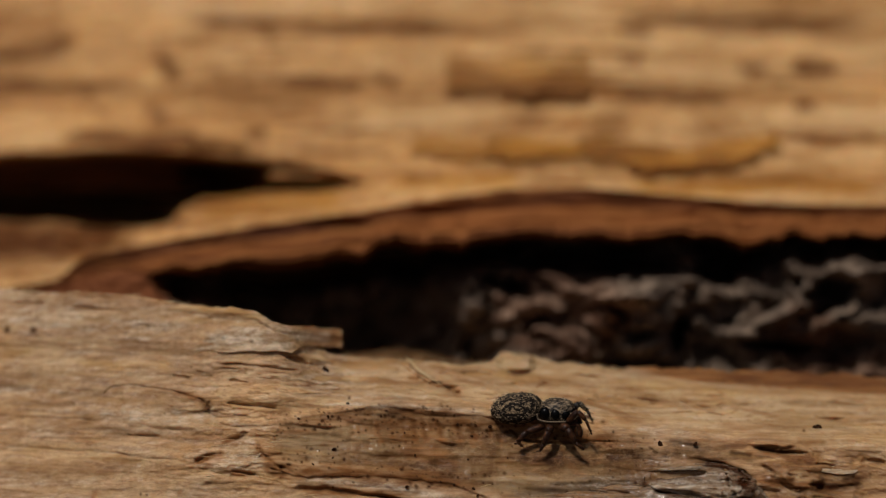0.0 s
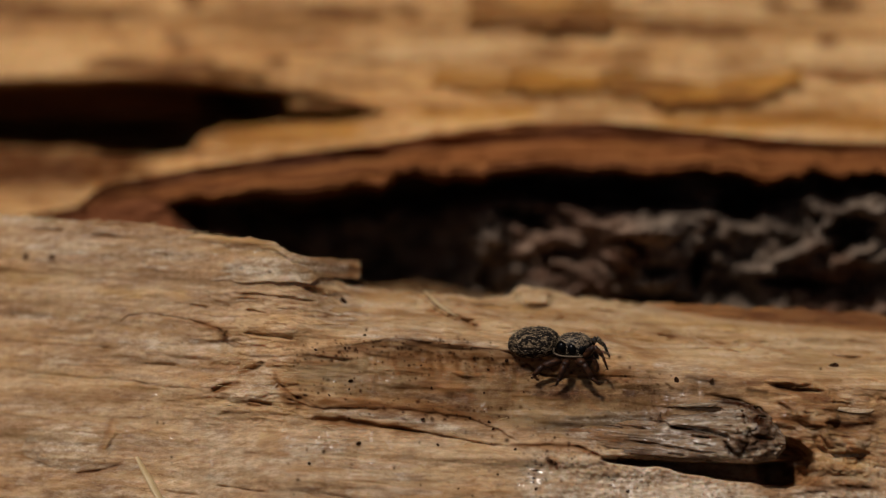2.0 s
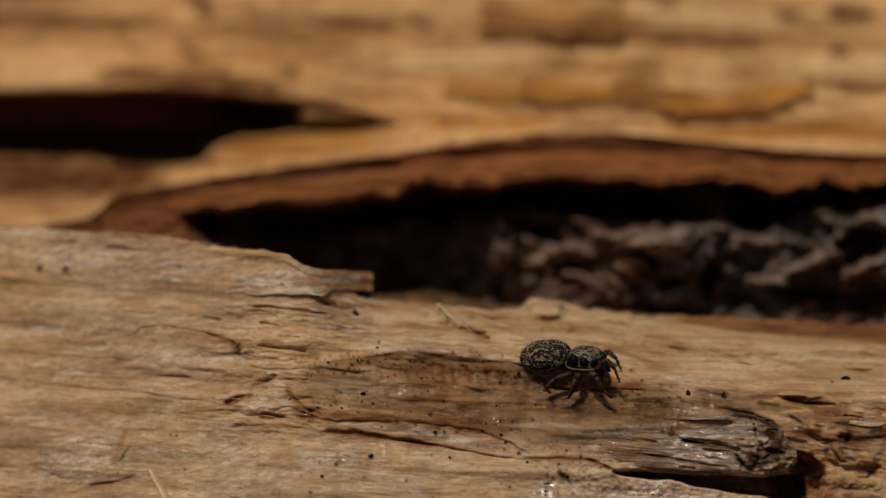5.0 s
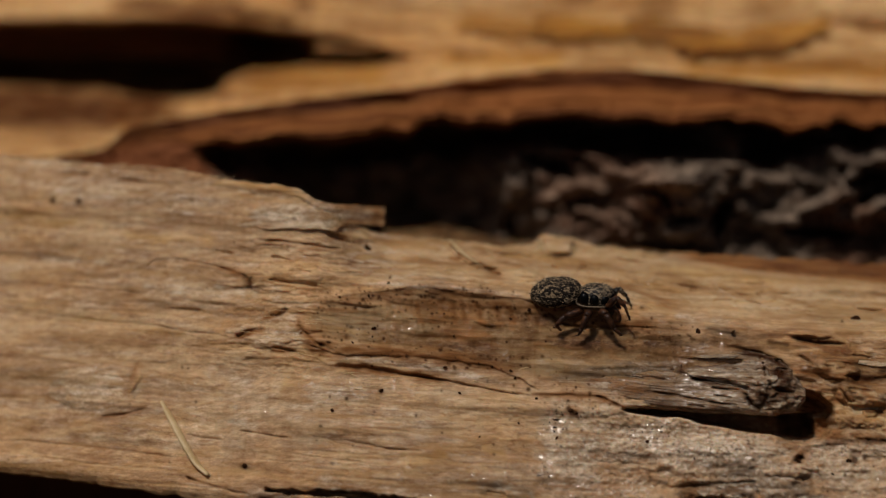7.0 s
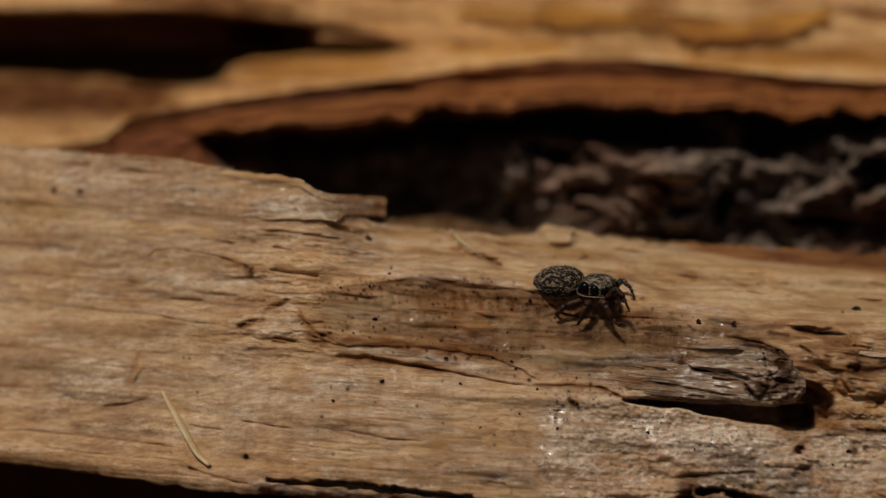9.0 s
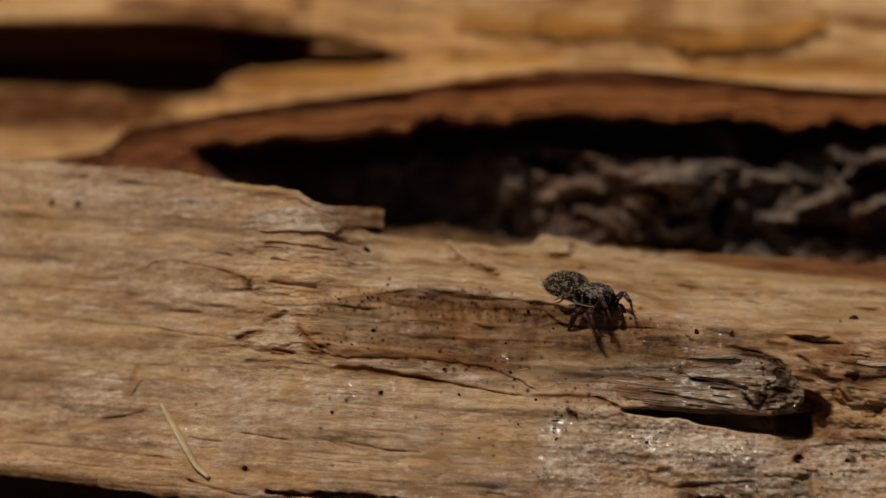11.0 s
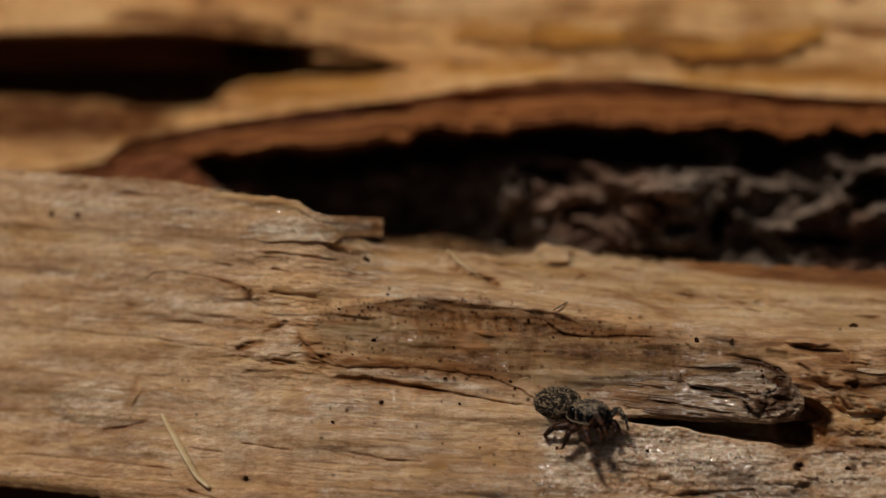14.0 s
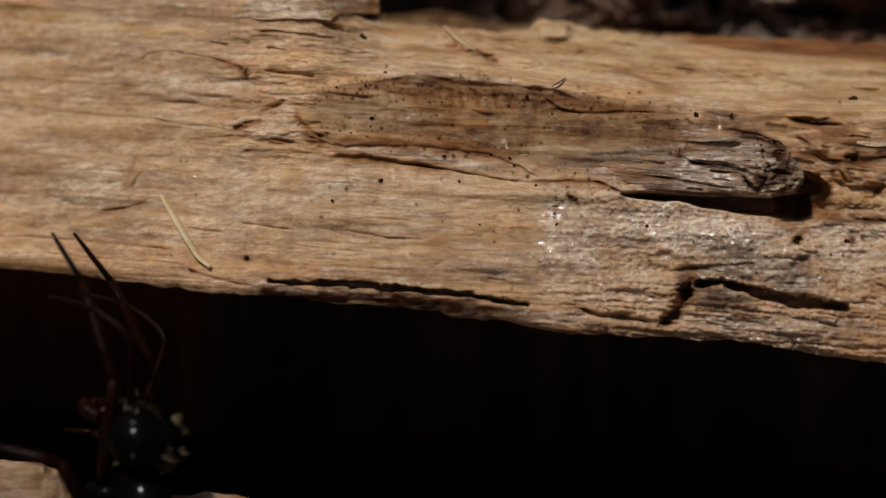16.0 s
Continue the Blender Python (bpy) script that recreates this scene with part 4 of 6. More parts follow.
def splinter():
    us = np.arange(250, 679, 2.0)
    top = line(us, 250, 262, 300, 264, 400, 284, 500, 294, 535, 303, 548, 312, 572, 323, 640, 329, 672, 330, 679, 330) + (fbm(us / 18, us * 0 + 7.7, 3) - 0.5) * 7
    low = line(us, 250, 300, 330, 345, 420, 366, 470, 369, 560, 368, 590, 372, 606, 360, 672, 362, 679, 362) + (fbm(us / 30, us * 0 + 1.7, 4) - 0.5) * 6
    u, v = sheet(us, top, low, 70)
    f = Face(u, v, over_log(u, v) + 0.20 - 0.30 * ramp(u, 250, 520) - 0.25 * ramp(u, 560, 670))
    g = v - 0.065 * (u - 784)
    f.d += (fbm(u / 260, g / 14, 4) - 0.5) * 0.16 + (fbm(u / 60, g / 5, 3) - 0.5) * 0.06 + 0.25 * ramp(u, 590, 680) * ramp(v, 340, 356)
    f.d += 0.08 * ramp(v, top[None, :] + 10, top[None, :] + 18) * ramp(u, 360, 420)
    f.smear("pale", 1.0, 26, 350, 322, 450, 340, 540, 346, 600, 348, ragged=0.5)
    f.smear("pale", 0.7, 9, 580, 346, 630, 342, 660, 342)
    f.smear("gold", 0.9, 8, 300, 270, 400, 290, 500, 300, 548, 314, ragged=0.6)
    f.smear("rust", 0.6, 5, 662, 332, 672, 346, 664, 360)
    f.smear("dark", 0.6, 4, 600, 360, 640, 361, 672, 360)
    for a, b in ((470, 345), (520, 352), (555, 344), (662, 342), (600, 352)):
        f.dot(a, b, 3.0, 0.6)
    tube("splinter", f, [(2, 0.2), (6, 0.7)], [(1, 0.1), (-2, 0.6)], WOOD, LOG, "pale splinter with a broken tip", True)


def bark_remnant():
    us = np.arange(985, 1424, 2.0)
    top = line(us, 985, 628, 1060, 622, 1130, 612, 1195, 606, 1208, 588, 1240, 578, 1300, 574, 1340, 578, 1375, 590, 1405, 610, 1424, 640) + (fbm(us / 40, us * 0 + 4.7, 4) - 0.5) * 14
    low = line(us, 985, 640, 1060, 660, 1140, 682, 1230, 688, 1300, 690, 1370, 692, 1405, 686, 1424, 664) + (fbm(us / 40, us * 0 + 8.7, 4) - 0.5) * 8
    u, v = sheet(us, top, low, 90)
    s = (v - v[0]) / (v[-1] - v[0])
    f = Face(u, v, over_log(u, v) + 0.16 - 0.3 * ramp(u, 1000, 1180) * ramp(s, 0.0, 0.5) - 0.55 * ramp(u, 1150, 1330) * (0.35 + 0.65 * ramp(s, 0.0, 0.6)))
    g = v - 0.10 * (u - 1250)
    f.d += (fbm(u / 170, g / 9, 4) - 0.5) * 0.26 + (fbm(u / 60, g / 4, 2) - 0.5) * 0.07
    f.d += 0.3 * ramp(v, low[None, :] - 8, low[None, :]) + 0.2 * ramp(top[None, :] + 8 - v, 0, 8)
    f.marks["grey"] += (0.15 + 0.75 * ramp(u, 1100, 1260)) * (0.5 + 0.7 * fbm(u / 60, v / 10, 3))
    f.marks["stain"] += (1 - 0.5 * ramp(u, 1160, 1340)) * (0.6 + 0.6 * fbm(u / 50, v / 12, 3))
    f.marks["wet"] += 0.8
    # the charred-looking knob at its end
    f.swell(0.35, 1368, 640, 38, 44, 0, 2.4, 0.6)
    f.d += ramp(u, 1330, 1360) * (fbm(u / 16, v / 11, 3) - 0.5) * 0.7
    for mark, amount, width, pts in (
            ("dark", 1.0, 9, (1200, 606, 1215, 602, 1260, 599, 1315, 597)), ("dark", 0.9, 7, (1200, 604, 1204, 622)), ("dark", 0.85, 8, (1300, 576, 1340, 584, 1372, 596, 1400, 616)),
            ("dark", 0.85, 18, (1368, 604, 1384, 634, 1376, 660)), ("dark", 0.8, 13, (1330, 652, 1350, 670, 1400, 674)), ("dark", 0.7, 5, (1215, 626, 1250, 634, 1300, 642)),
            ("dark", 0.6, 4, (1250, 636, 1290, 640, 1318, 650)), ("dark", 0.7, 6, (1310, 650, 1328, 668, 1338, 686)), ("dark", 0.5, 4, (1080, 642, 1150, 652, 1230, 660)),
            ("dark", 0.6, 8, (1150, 680, 1230, 684, 1320, 688)), ("stain", 1.0, 8, (1215, 616, 1250, 632, 1300, 640)), ("rust", 0.8, 8, (1040, 632, 1100, 640, 1150, 650))):
        f.smear(mark, amount, width, *pts, ragged=0.8)
    f.hollow(0.9, (1200, 598, 1230, 594, 1318, 594), (1200, 612, 1230, 605, 1318, 601), 2)
    f.crack(6, 0.6, 1220, 627, 1280, 636, 1330, 648, dirt_shade=0.5)
    f.crack(6, 0.7, 1316, 655, 1330, 676, 1352, 684, dirt_shade=0.8)
    f.crack(8, 0.7, 1350, 600, 1362, 640, 1350, 668, dirt_shade=0.85)
    f.crack(4, 0.4, 1130, 652, 1200, 660, 1290, 676, dirt_shade=0.4)
    rng = random.Random(17)
    for _ in range(26):
        a, b, n = rng.uniform(1080, 1400), rng.uniform(600, 685), rng.uniform(15, 60)
        f.crack(rng.uniform(1.4, 2.4), rng.uniform(0.1, 0.35), a, b, a + n, b + n * 0.12, dirt_shade=rng.uniform(0.0, 0.4))
    for _ in range(40):
        f.dot(rng.uniform(1335, 1420), rng.uniform(590, 690), rng.choice((2.5, 3.5, 5.0)), rng.uniform(0.4, 0.9), rng.choice((-0.08, 0.1, 0.16)))
    tube("bark_remnant", f, [(2, 0.3), (5, 1.2)], [(1, 0.2), (-6, 1.2)], WOOD, LOG, "grey weathered end of the bark strip standing off the log", True)
    return f


def rear_slope():
    """The log's far side, falling away behind its top and furred with torn fibre."""
    us = np.arange(676, 1250, 3.0)
    top = line(us, 676, 374, 700, 366, 740, 361, 790, 360, 830, 370, 900, 386, 960, 388, 1010, 376, 1100, 386, 1250, 402) + (fbm(us / 16, us * 0 + 3.3, 4, 0.7) - 0.5) * 22
    u, v = sheet(us, np.minimum(top, face_upper(us) - 2), face_upper(us) + 8, 30)
    t = (v - v[0]) / (v[-1] - v[0])
    f = Face(u, v, log_body_depth(u, v) + 0.5 + 8.0 * (1 - t) ** 1.2)
    f.d += (fbm(u / 30, v / 10, 3) - 0.5) * 2.2
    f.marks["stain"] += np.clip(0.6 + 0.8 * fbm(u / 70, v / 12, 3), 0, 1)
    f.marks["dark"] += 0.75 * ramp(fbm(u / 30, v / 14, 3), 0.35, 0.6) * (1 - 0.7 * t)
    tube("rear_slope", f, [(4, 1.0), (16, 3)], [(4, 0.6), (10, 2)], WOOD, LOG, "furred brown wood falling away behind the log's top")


splinter()
REMNANT = bark_remnant()
rear_slope()


def wood_flake(cu, cv, ru, rv, tilt, lift, mark, amount, label, base=None, curve=0.0):
    """A thin flake of wood still hanging on the log, its lower edge standing off."""
    base = FRONT if base is None else base
    us = np.linspace(cu - ru, cu + ru, max(16, int(ru / 1.2)))
    x = (us - cu) / ru
    half = rv * np.clip(1 - np.abs(x) ** 2.6, 0.02, 1) ** 0.5 * (0.75 + 0.5 * fbm(us / 40 + cv, us * 0 + 1.9, 3))
    mid = cv + (us - cu) * tilt + curve * rv * x * x
    top = mid - half + (fbm(us / 26 + cv, us * 0 + 3.1, 4, 0.6) - 0.5) * rv * 0.8
    low = mid + half + (fbm(us / 30 + cv, us * 0 + 6.3, 4, 0.6) - 0.5) * rv * 0.8
    u, v = sheet(us, top, np.maximum(low, top + 2), 18)
    t = (v - v[0]) / (v[-1] - v[0])
    under = np.stack([np.interp(v[:, k], base.v[:, j], base.d[:, j]) for k, j in enumerate(np.abs(base.u[0][None, :] - us[:, None]).argmin(1))], 1)
    if base is FRONT:
        under = 0.5 * under + 0.5 * over_log(u, v)
    f = Face(u, v, under + 0.03 - lift * ramp(t, 0.0, 1.0) * (0.6 + 0.8 * fbm(u / 30, v / 20, 2)))
    f.d += (fbm(u / 60, v / 5, 3) - 0.5) * 0.05
    f.marks[mark] += amount * (0.7 + 0.6 * fbm(u / 40, v / 6, 3))
    f.marks["stain"] += 0.5 * ramp(fbm(u / 30 + 5, v / 8, 3), 0.5, 0.7)
    f.marks["wet"] += 0.5 * (mark == "grey")
    tube("wood_flake", f, [(0.5, 0.06)], [(0.4, 0.03), (-1, 0.10)], WOOD, LOG, label, True)


for spec in ((172, 652, 84, 34, -0.05, 0.006, "pale", 0.4, "pale filmy flake on the face"), (488, 560, 46, 13, -0.24, 0.07, "pale", 0.9, "pale torn flake"),
             (1486, 642, 40, 20, 0.1, 0.10, "gold", 0.35, "yellow-brown flake"), (1535, 592, 44, 12, 0.1, 0.14, "pale", 0.6, "pale flake"),
             (1528, 690, 52, 18, 0.05, 0.12, "gold", 0.35, "yellow-brown flake"), (983, 396, 36, 15, 0.05, 0.2, "gold", 0.4, "pale yellow flake"),
             (680, 603, 96, 6, 0.1, 0.07, "pale", 0.8, "pale lip of torn wood"), (1290, 812, 70, 10, 0.1, 0.08, "grey", 0.9, "ash-grey flake"),
             (1380, 842, 50, 10, 0.2, 0.08, "grey", 0.8, "ash-grey flake"), (1270, 830, 36, 9, 0.1, 0.12, "pale", 0.8, "ash-grey flake")):
    wood_flake(*spec)
for spec in ((1294, 623, 80, 15, 0.06, 0.13, "grey", 0.85, "ash-grey plate of bark", REMNANT, -0.3), (1266, 586, 38, 6, -0.03, 0.1, "grey", 0.9, "ash-grey plate of bark", REMNANT, 0.2),
             (1282, 664, 50, 9, 0.16, 0.1, "grey", 0.8, "ash-grey plate of bark", REMNANT, 0.5), (1366, 672, 24, 8, -0.2, 0.12, "grey", 0.8, "ash-grey plate of bark", REMNANT, 0.3)):
    wood_flake(*spec)


def loose_fibres():
    """Fine torn fibres along the broken edges."""
    rng = random.Random(31)
    verts, faces = [], []
    spots = [(rng.uniform(0, 560), None) for _ in range(46)] + [(rng.uniform(690, 1150), None) for _ in range(30)]
    spots += [(rng.uniform(420, 560), rng.uniform(490, 590)) for _ in range(22)] + [(rng.uniform(560, 960), rng.uniform(600, 660)) for _ in range(16)]
    for a, b in spots:
        j = int(np.argmin(np.abs(FRONT.u[0] - a)))
        edge = b is None
        b = float(FRONT.v[0, j]) + 4 if edge else b
        n, rise = rng.uniform(14, 40), rng.uniform(-9, 2) if edge else rng.uniform(-6, 8)
        lift = rng.uniform(0.05, 0.3)
        d = front_depth(a, b)
        pts = [place(a, b, d + 0.02), place(a + n * 0.5, b + rise * 0.7, d - lift * 0.7), place(a + n, b + rise, d - lift)]
        r = rng.uniform(0.6, 1.5) * 1e-5
        i = len(verts)
        for p, w in zip(pts, (1.0, 0.9, 0.2)):
            verts += [tuple(p + ABOVE * r * w), tuple(p - ABOVE * r * w), tuple(p - AHEAD * r * w)]
        for k in (0, 3):
            faces += [(i + k, i + k + 3, i + k + 4, i + k + 1), (i + k + 1, i + k + 4, i + k + 5, i + k + 2), (i + k + 2, i + k + 5, i + k + 3, i + k)]
    ob = link("wood_fibres", verts, faces, STRAW)
    tagged(ob, "fine pale torn wood fibres along the broken edges", "wood fibres", kind="stuff")


loose_fibres()


# ---------------------------------------------------------------- the log behind, with its bark
def rim_upper(u):
    return line(u, -6000, 600, 0, 262, 180, 232, 224, 195, 374, 165, 524, 142, 674, 125, 874, 95, 974, 83, 1114, 83, 1274, 99, 1474, 118, 1640, 122, 6000, 500)


def rim_lower(u):
    return line(u, -6000, 640, 0, 300, 200, 250, 300, 226, 360, 222, 420, 226, 504, 206, 640, 202, 714, 194, 745, 172, 874, 176, 974, 165, 1174, 170, 1324, 174, 1394, 190, 1470, 176, 1640, 172, 6000, 560) + (fbm(u / 45, u * 0 + 2.2, 4, 0.6) - 0.5) * 30


def back_log():
    log = new("bark_log", None)
    log.location = place(784, 300, 30)
    here = log.matrix_basis.inverted()

    def carry(ob):
        ob.data.transform(here)
        ob.parent = log
        return ob

    us = columns(-60, 1640, 5, -6500, 7000)
    # split wood above the bark
    u, v = sheet(us, line(us, -6000, -900, 0, -420, 1568, -420, 6000, 0), rim_upper(us), 170)
    d = 11.5 + (rim_upper(u) - v) * 0.02 * 1.25
    f = Face(u, v, d)
    g = v - 0.03 * (u - 784)
    f.d += (fbm(u / 500, g / 60, 3) - 0.5) * 1.6 + (fbm(u / 300, g / 18, 3) - 0.5) * 0.7 + (fbm(u / 90, g / 8, 2) - 0.5) * 0.2
    # the long gap under the upper layer, with a wedge of wood in its mouth
    hi = line(u, -200, -2, 74, 2, 330, 0, 400, 6, 520, 20, 640, 44, 740, 62)
    lo = line(u, -200, 112, 0, 114, 180, 122, 300, 140, 380, 128, 400, 100, 440, 84, 560, 76, 640, 72, 740, 66)
    hi = hi + (fbm(u / 60, u * 0 + 2.5, 3) - 0.5) * 10
    lo = lo + (fbm(u / 60, u * 0 + 7.5, 3) - 0.5) * 12
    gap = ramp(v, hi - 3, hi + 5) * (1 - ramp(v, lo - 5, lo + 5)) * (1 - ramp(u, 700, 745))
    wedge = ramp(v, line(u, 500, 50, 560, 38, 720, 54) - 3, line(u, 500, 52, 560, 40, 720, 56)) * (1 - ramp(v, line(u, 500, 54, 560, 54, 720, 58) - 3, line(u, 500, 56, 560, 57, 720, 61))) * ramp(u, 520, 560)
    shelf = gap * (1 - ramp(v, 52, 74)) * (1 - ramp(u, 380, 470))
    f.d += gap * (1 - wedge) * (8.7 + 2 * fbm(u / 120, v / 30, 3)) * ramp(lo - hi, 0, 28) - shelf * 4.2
    # the gap's shade put into its colour, browner on the upper shelf
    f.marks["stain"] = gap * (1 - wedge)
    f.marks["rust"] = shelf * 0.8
    f.d += 4.0 * ramp(v, 66, 76) * (1 - ramp(v, 104, 116)) * (1 - ramp(u, 300, 400))
    f.swell(1.0, 345, 96, 44, 16, -10, 2.2, 0.6)
    f.patch("rust", 0.8, 350, 96, 50, 16, -10, 0.7, 0.5)
    # ledge under the gap: red-brown, with the upper layer's shade painted in
    f.smear("rust", 1.0, 44, -260, 152, 0, 152, 150, 156, 330, 156, ragged=0.4)
    f.smear("rust", 1.0, 30, -260, 165, 0, 168, 150, 172, 300, 176, ragged=0.4)
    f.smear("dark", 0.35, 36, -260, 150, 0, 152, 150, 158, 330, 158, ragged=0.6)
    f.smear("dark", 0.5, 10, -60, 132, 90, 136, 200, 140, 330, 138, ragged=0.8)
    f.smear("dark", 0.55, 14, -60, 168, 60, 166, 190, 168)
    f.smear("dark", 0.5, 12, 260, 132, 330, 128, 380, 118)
    f.smear("gold", 0.9, 12, 200, 196, 250, 170, 300, 158)
    f.smear("rust", 0.6, 4, 215, 186, 260, 172)
    f.smear("rust", 0.7, 8, 150, 218, 190, 222, 230, 216)
    # broad brown streaks in the upper face
    for mark, amount, width, pts in (
            ("rust", 0.55, 17, (-30, -170, 60, -175, 140, -186, 220, -212)), ("rust", 0.6, 15, (-30, -128, 60, -132, 180, -118, 330, -124)),
            ("rust", 0.8, 10, (400, -238, 500, -232, 620, -228, 760, -222, 920, -220)), ("rust", 0.8, 10, (540, -130, 620, -122, 730, -116)),
            ("rust", 0.5, 8, (440, -150, 480, -132, 560, -128)), ("rust", 0.7, 14, (355, -180, 375, -150, 400, -122)), ("rust", 0.5, 10, (330, -92, 352, -70, 372, -52)),
            ("rust", 0.6, 12, (180, -26, 320, -20, 440, -24)), ("rust", 0.7, 9, (510, -30, 550, -28)), ("dark", 0.5, 12, (400, -6, 470, -4, 520, 6)),
            ("rust", 0.5, 6, (560, -14, 660, 6, 780, 12)), ("rust", 0.55, 8, (740, -130, 790, -112)), ("rust", 0.55, 14, (1170, -232, 1300, -224, 1450, -218, 1640, -212)),
            ("rust", 0.8, 7, (1180, -212, 1240, -200)), ("rust", 0.55, 12, (1170, -94, 1270, -88, 1380, -82)), ("rust", 0.8, 9, (1390, -134, 1440, -130)),
            ("rust", 0.9, 11, (1480, -140, 1530, -138, 1570, -136)), ("rust", 0.8, 9, (1490, -68, 1530, -64)), ("rust", 0.4, 9, (960, -52, 1060, -48)),
            ("rust", 0.5, 10, (1180, -150, 1220, -152)), ("rust", 0.35, 9, (1470, -20, 1570, -14, 1640, -12)), ("gold", 0.9, 16, (1180, 78, 1360, 84, 1500, 76, 1640, 92)),
            ("gold", 0.8, 12, (760, 66, 900, 62, 1000, 58)), ("rust", 0.5, 6, (790, 52, 860, 56)), ("gold", 0.6, 20, (420, 104, 560, 98, 700, 90))):
        f.smear(mark, min(1.0, amount * 1.4), width * 1.1, *pts, ragged=0.8)
        if mark == "rust" and amount >= 0.55:
            f.smear("dark", 0.35, width * 0.7, *pts)
    rng = random.Random(8)
    for _ in range(34):
        a, b, n = rng.uniform(-20, 1600), rng.uniform(-300, 60), rng.uniform(60, 220)
        f.crack(rng.uniform(2.5, 4.5), rng.uniform(0.12, 0.4), a, b, a + n / 2, b + n * 0.02, a + n, b + n * 0.03)
    wood = f
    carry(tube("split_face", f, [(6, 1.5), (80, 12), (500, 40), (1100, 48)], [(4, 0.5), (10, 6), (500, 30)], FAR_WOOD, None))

    def torn_flake(top, low, lift, tone, rim, seed):
        """A flake of golden wood torn loose from the upper face, its lower edge standing off."""
        uu = np.arange(top[0], top[-2], 4.0)
        hi = np.interp(uu, top[0::2], top[1::2]) + (fbm(uu / 40 + seed, uu * 0, 4, 0.65) - 0.5) * 26
        lo = np.interp(uu, low[0::2], low[1::2]) + (fbm(uu / 30 + seed, uu * 0 + 5, 4, 0.65) - 0.5) * 34
        a, b = sheet(uu, hi, np.maximum(lo, hi + 3), 26)
        t = (b - b[0]) / (b[-1] - b[0])
        under = np.stack([np.interp(b[:, k], wood.v[:, j], wood.d[:, j]) for k, j in enumerate(np.abs(wood.u[0][None, :] - uu[:, None]).argmin(1))], 1)
        w = Face(a, b, under - 0.08 - 0.4 * lift * ramp(t, 0.0, 0.8))
        w.d += (fbm(a / 120 + seed, b / 9, 3) - 0.5) * 0.5
        w.marks["gold"] += tone
        w.marks["rust"] += rim * np.clip(ramp(t, 0.62, 0.95) + 0.8 * (1 - ramp(t, 0.0, 0.12)) + 1.3 * ramp(fbm(a / 90 + seed, b / 9, 3), 0.46, 0.60), 0, 1)
        w.marks["dark"] += 0.35 * rim * ramp(t, 0.85, 1.0)
        carry(tube("torn_flake", w, [(1, 0.3)], [(0, 0.2), (-2, 0.7)], FAR_WOOD, None, "ochre flake of torn wood"))

    torn_flake((938, -14, 1000, -16, 1104, -8), (938, 18, 1000, 26, 1104, 26), 0.5, 1.0, 0.55, 3.0)
    torn_flake((1100, -14, 1160, -12, 1280, 8, 1380, -4, 1462, -18), (1100, 22, 1160, 36, 1220, 52, 1310, 58, 1390, 40, 1462, 14), 0.7, 1.0, 0.75, 7.0)
    torn_flake((870, -170, 980, -160, 1128, -172), (870, -100, 980, -90, 1128, -92), 0.5, 0.55, 0.7, 11.0)
    torn_flake((806, -8, 870, -12, 940, -6), (806, 20, 870, 30, 940, 30), 0.35, 0.8, 0.2, 15.0)

    # layers of inner bark, cut through at the rim
    u, v = sheet(us, rim_upper(us) - 3, rim_lower(us), 60)
    t = (v - v[0]) / (v[-1] - v[0])
    f = Face(u, v, 11.2 + 0 * u)
    f.d += 0.12 * ramp(t, 0.02, 0.12) - 2.3 * ramp(t, 0.30, 0.92) * ramp(u, 250, 450) + 2.0 * ramp(t, 0.94, 1.0) * ramp(u, 250, 450)
    f.d += (fbm(u / 220, v / 9, 3) - 0.5) * 0.7 + (fbm(u / 50, v / 12, 2) - 0.5) * 0.25
    t2 = t + (fbm(u / 160, v / 30, 3) - 0.5) * 0.35
    f.marks["dark"] = ramp(t2, 0.02, 0.10) * (1 - ramp(t2, 0.24, 0.42)) * 0.62
    layer = np.exp(-((t2 - 0.52) / 0.04) ** 2) + np.exp(-((t2 - 0.70) / 0.03) ** 2) + np.exp(-((t2 - 0.88) / 0.05) ** 2)
    f.d += 0.25 * layer * ramp(u, 250, 450)
    f.marks["dark"] = np.clip(f.marks["dark"] + 0.22 * layer, 0, 0.9)
    f.marks["pale"] = np.clip(np.exp(-((t2 - 0.44) / 0.07) ** 2) + np.exp(-((t2 - 0.79) / 0.06) ** 2) + 1.2 * np.exp(-((t2 - 0.02) / 0.05) ** 2), 0, 1) * (0.25 + fbm(u / 120, v / 10, 3)) * 0.9
    carry(tube("inner_bark", f, [(6, 2), (10, 8)], [(3, 2), (6, 12)], INNER_BARK, None, "red-brown layered inner bark, arched at its edge"))

    # rough outer bark turned under, in the shade of the rim
    u, v = sheet(us, rim_lower(us) - 12, line(us, -6000, 760, 0, 420, 400, 470, 1568, 560, 6000, 760), 150)
    under = v - v[0]
    f = Face(u, v, 16.0 - 6.2 * ramp(under, 14, 78) + 0.9 * ramp(under, 80, 240))
    f.d += 7.5 * (1 - ramp(u, 680, 1020)) * ramp(u, 400, 500)
    left = 1 - ramp(u, 345, 400)
    f.d = f.d * (1 - left) + (10.6 - 0.006 * under) * left
    x, y = u + 110 * (fbm(u / 110 + 4, v / 80, 3) - 0.5), v + 90 * (fbm(u / 100, v / 80 + 9, 3) - 0.5)
    lump = fbm(x / 130, y / 70 + 3, 4, 0.55)
    curl = 1 - np.abs(2 * fbm(x / 110 + 7, y / 60 + 2, 3, 0.5) - 1)
    rough = ramp(u, 380, 480)
    f.d += rough * ((lump - 0.5) * 5.5 - 1.2 * curl ** 3 + 0.3)
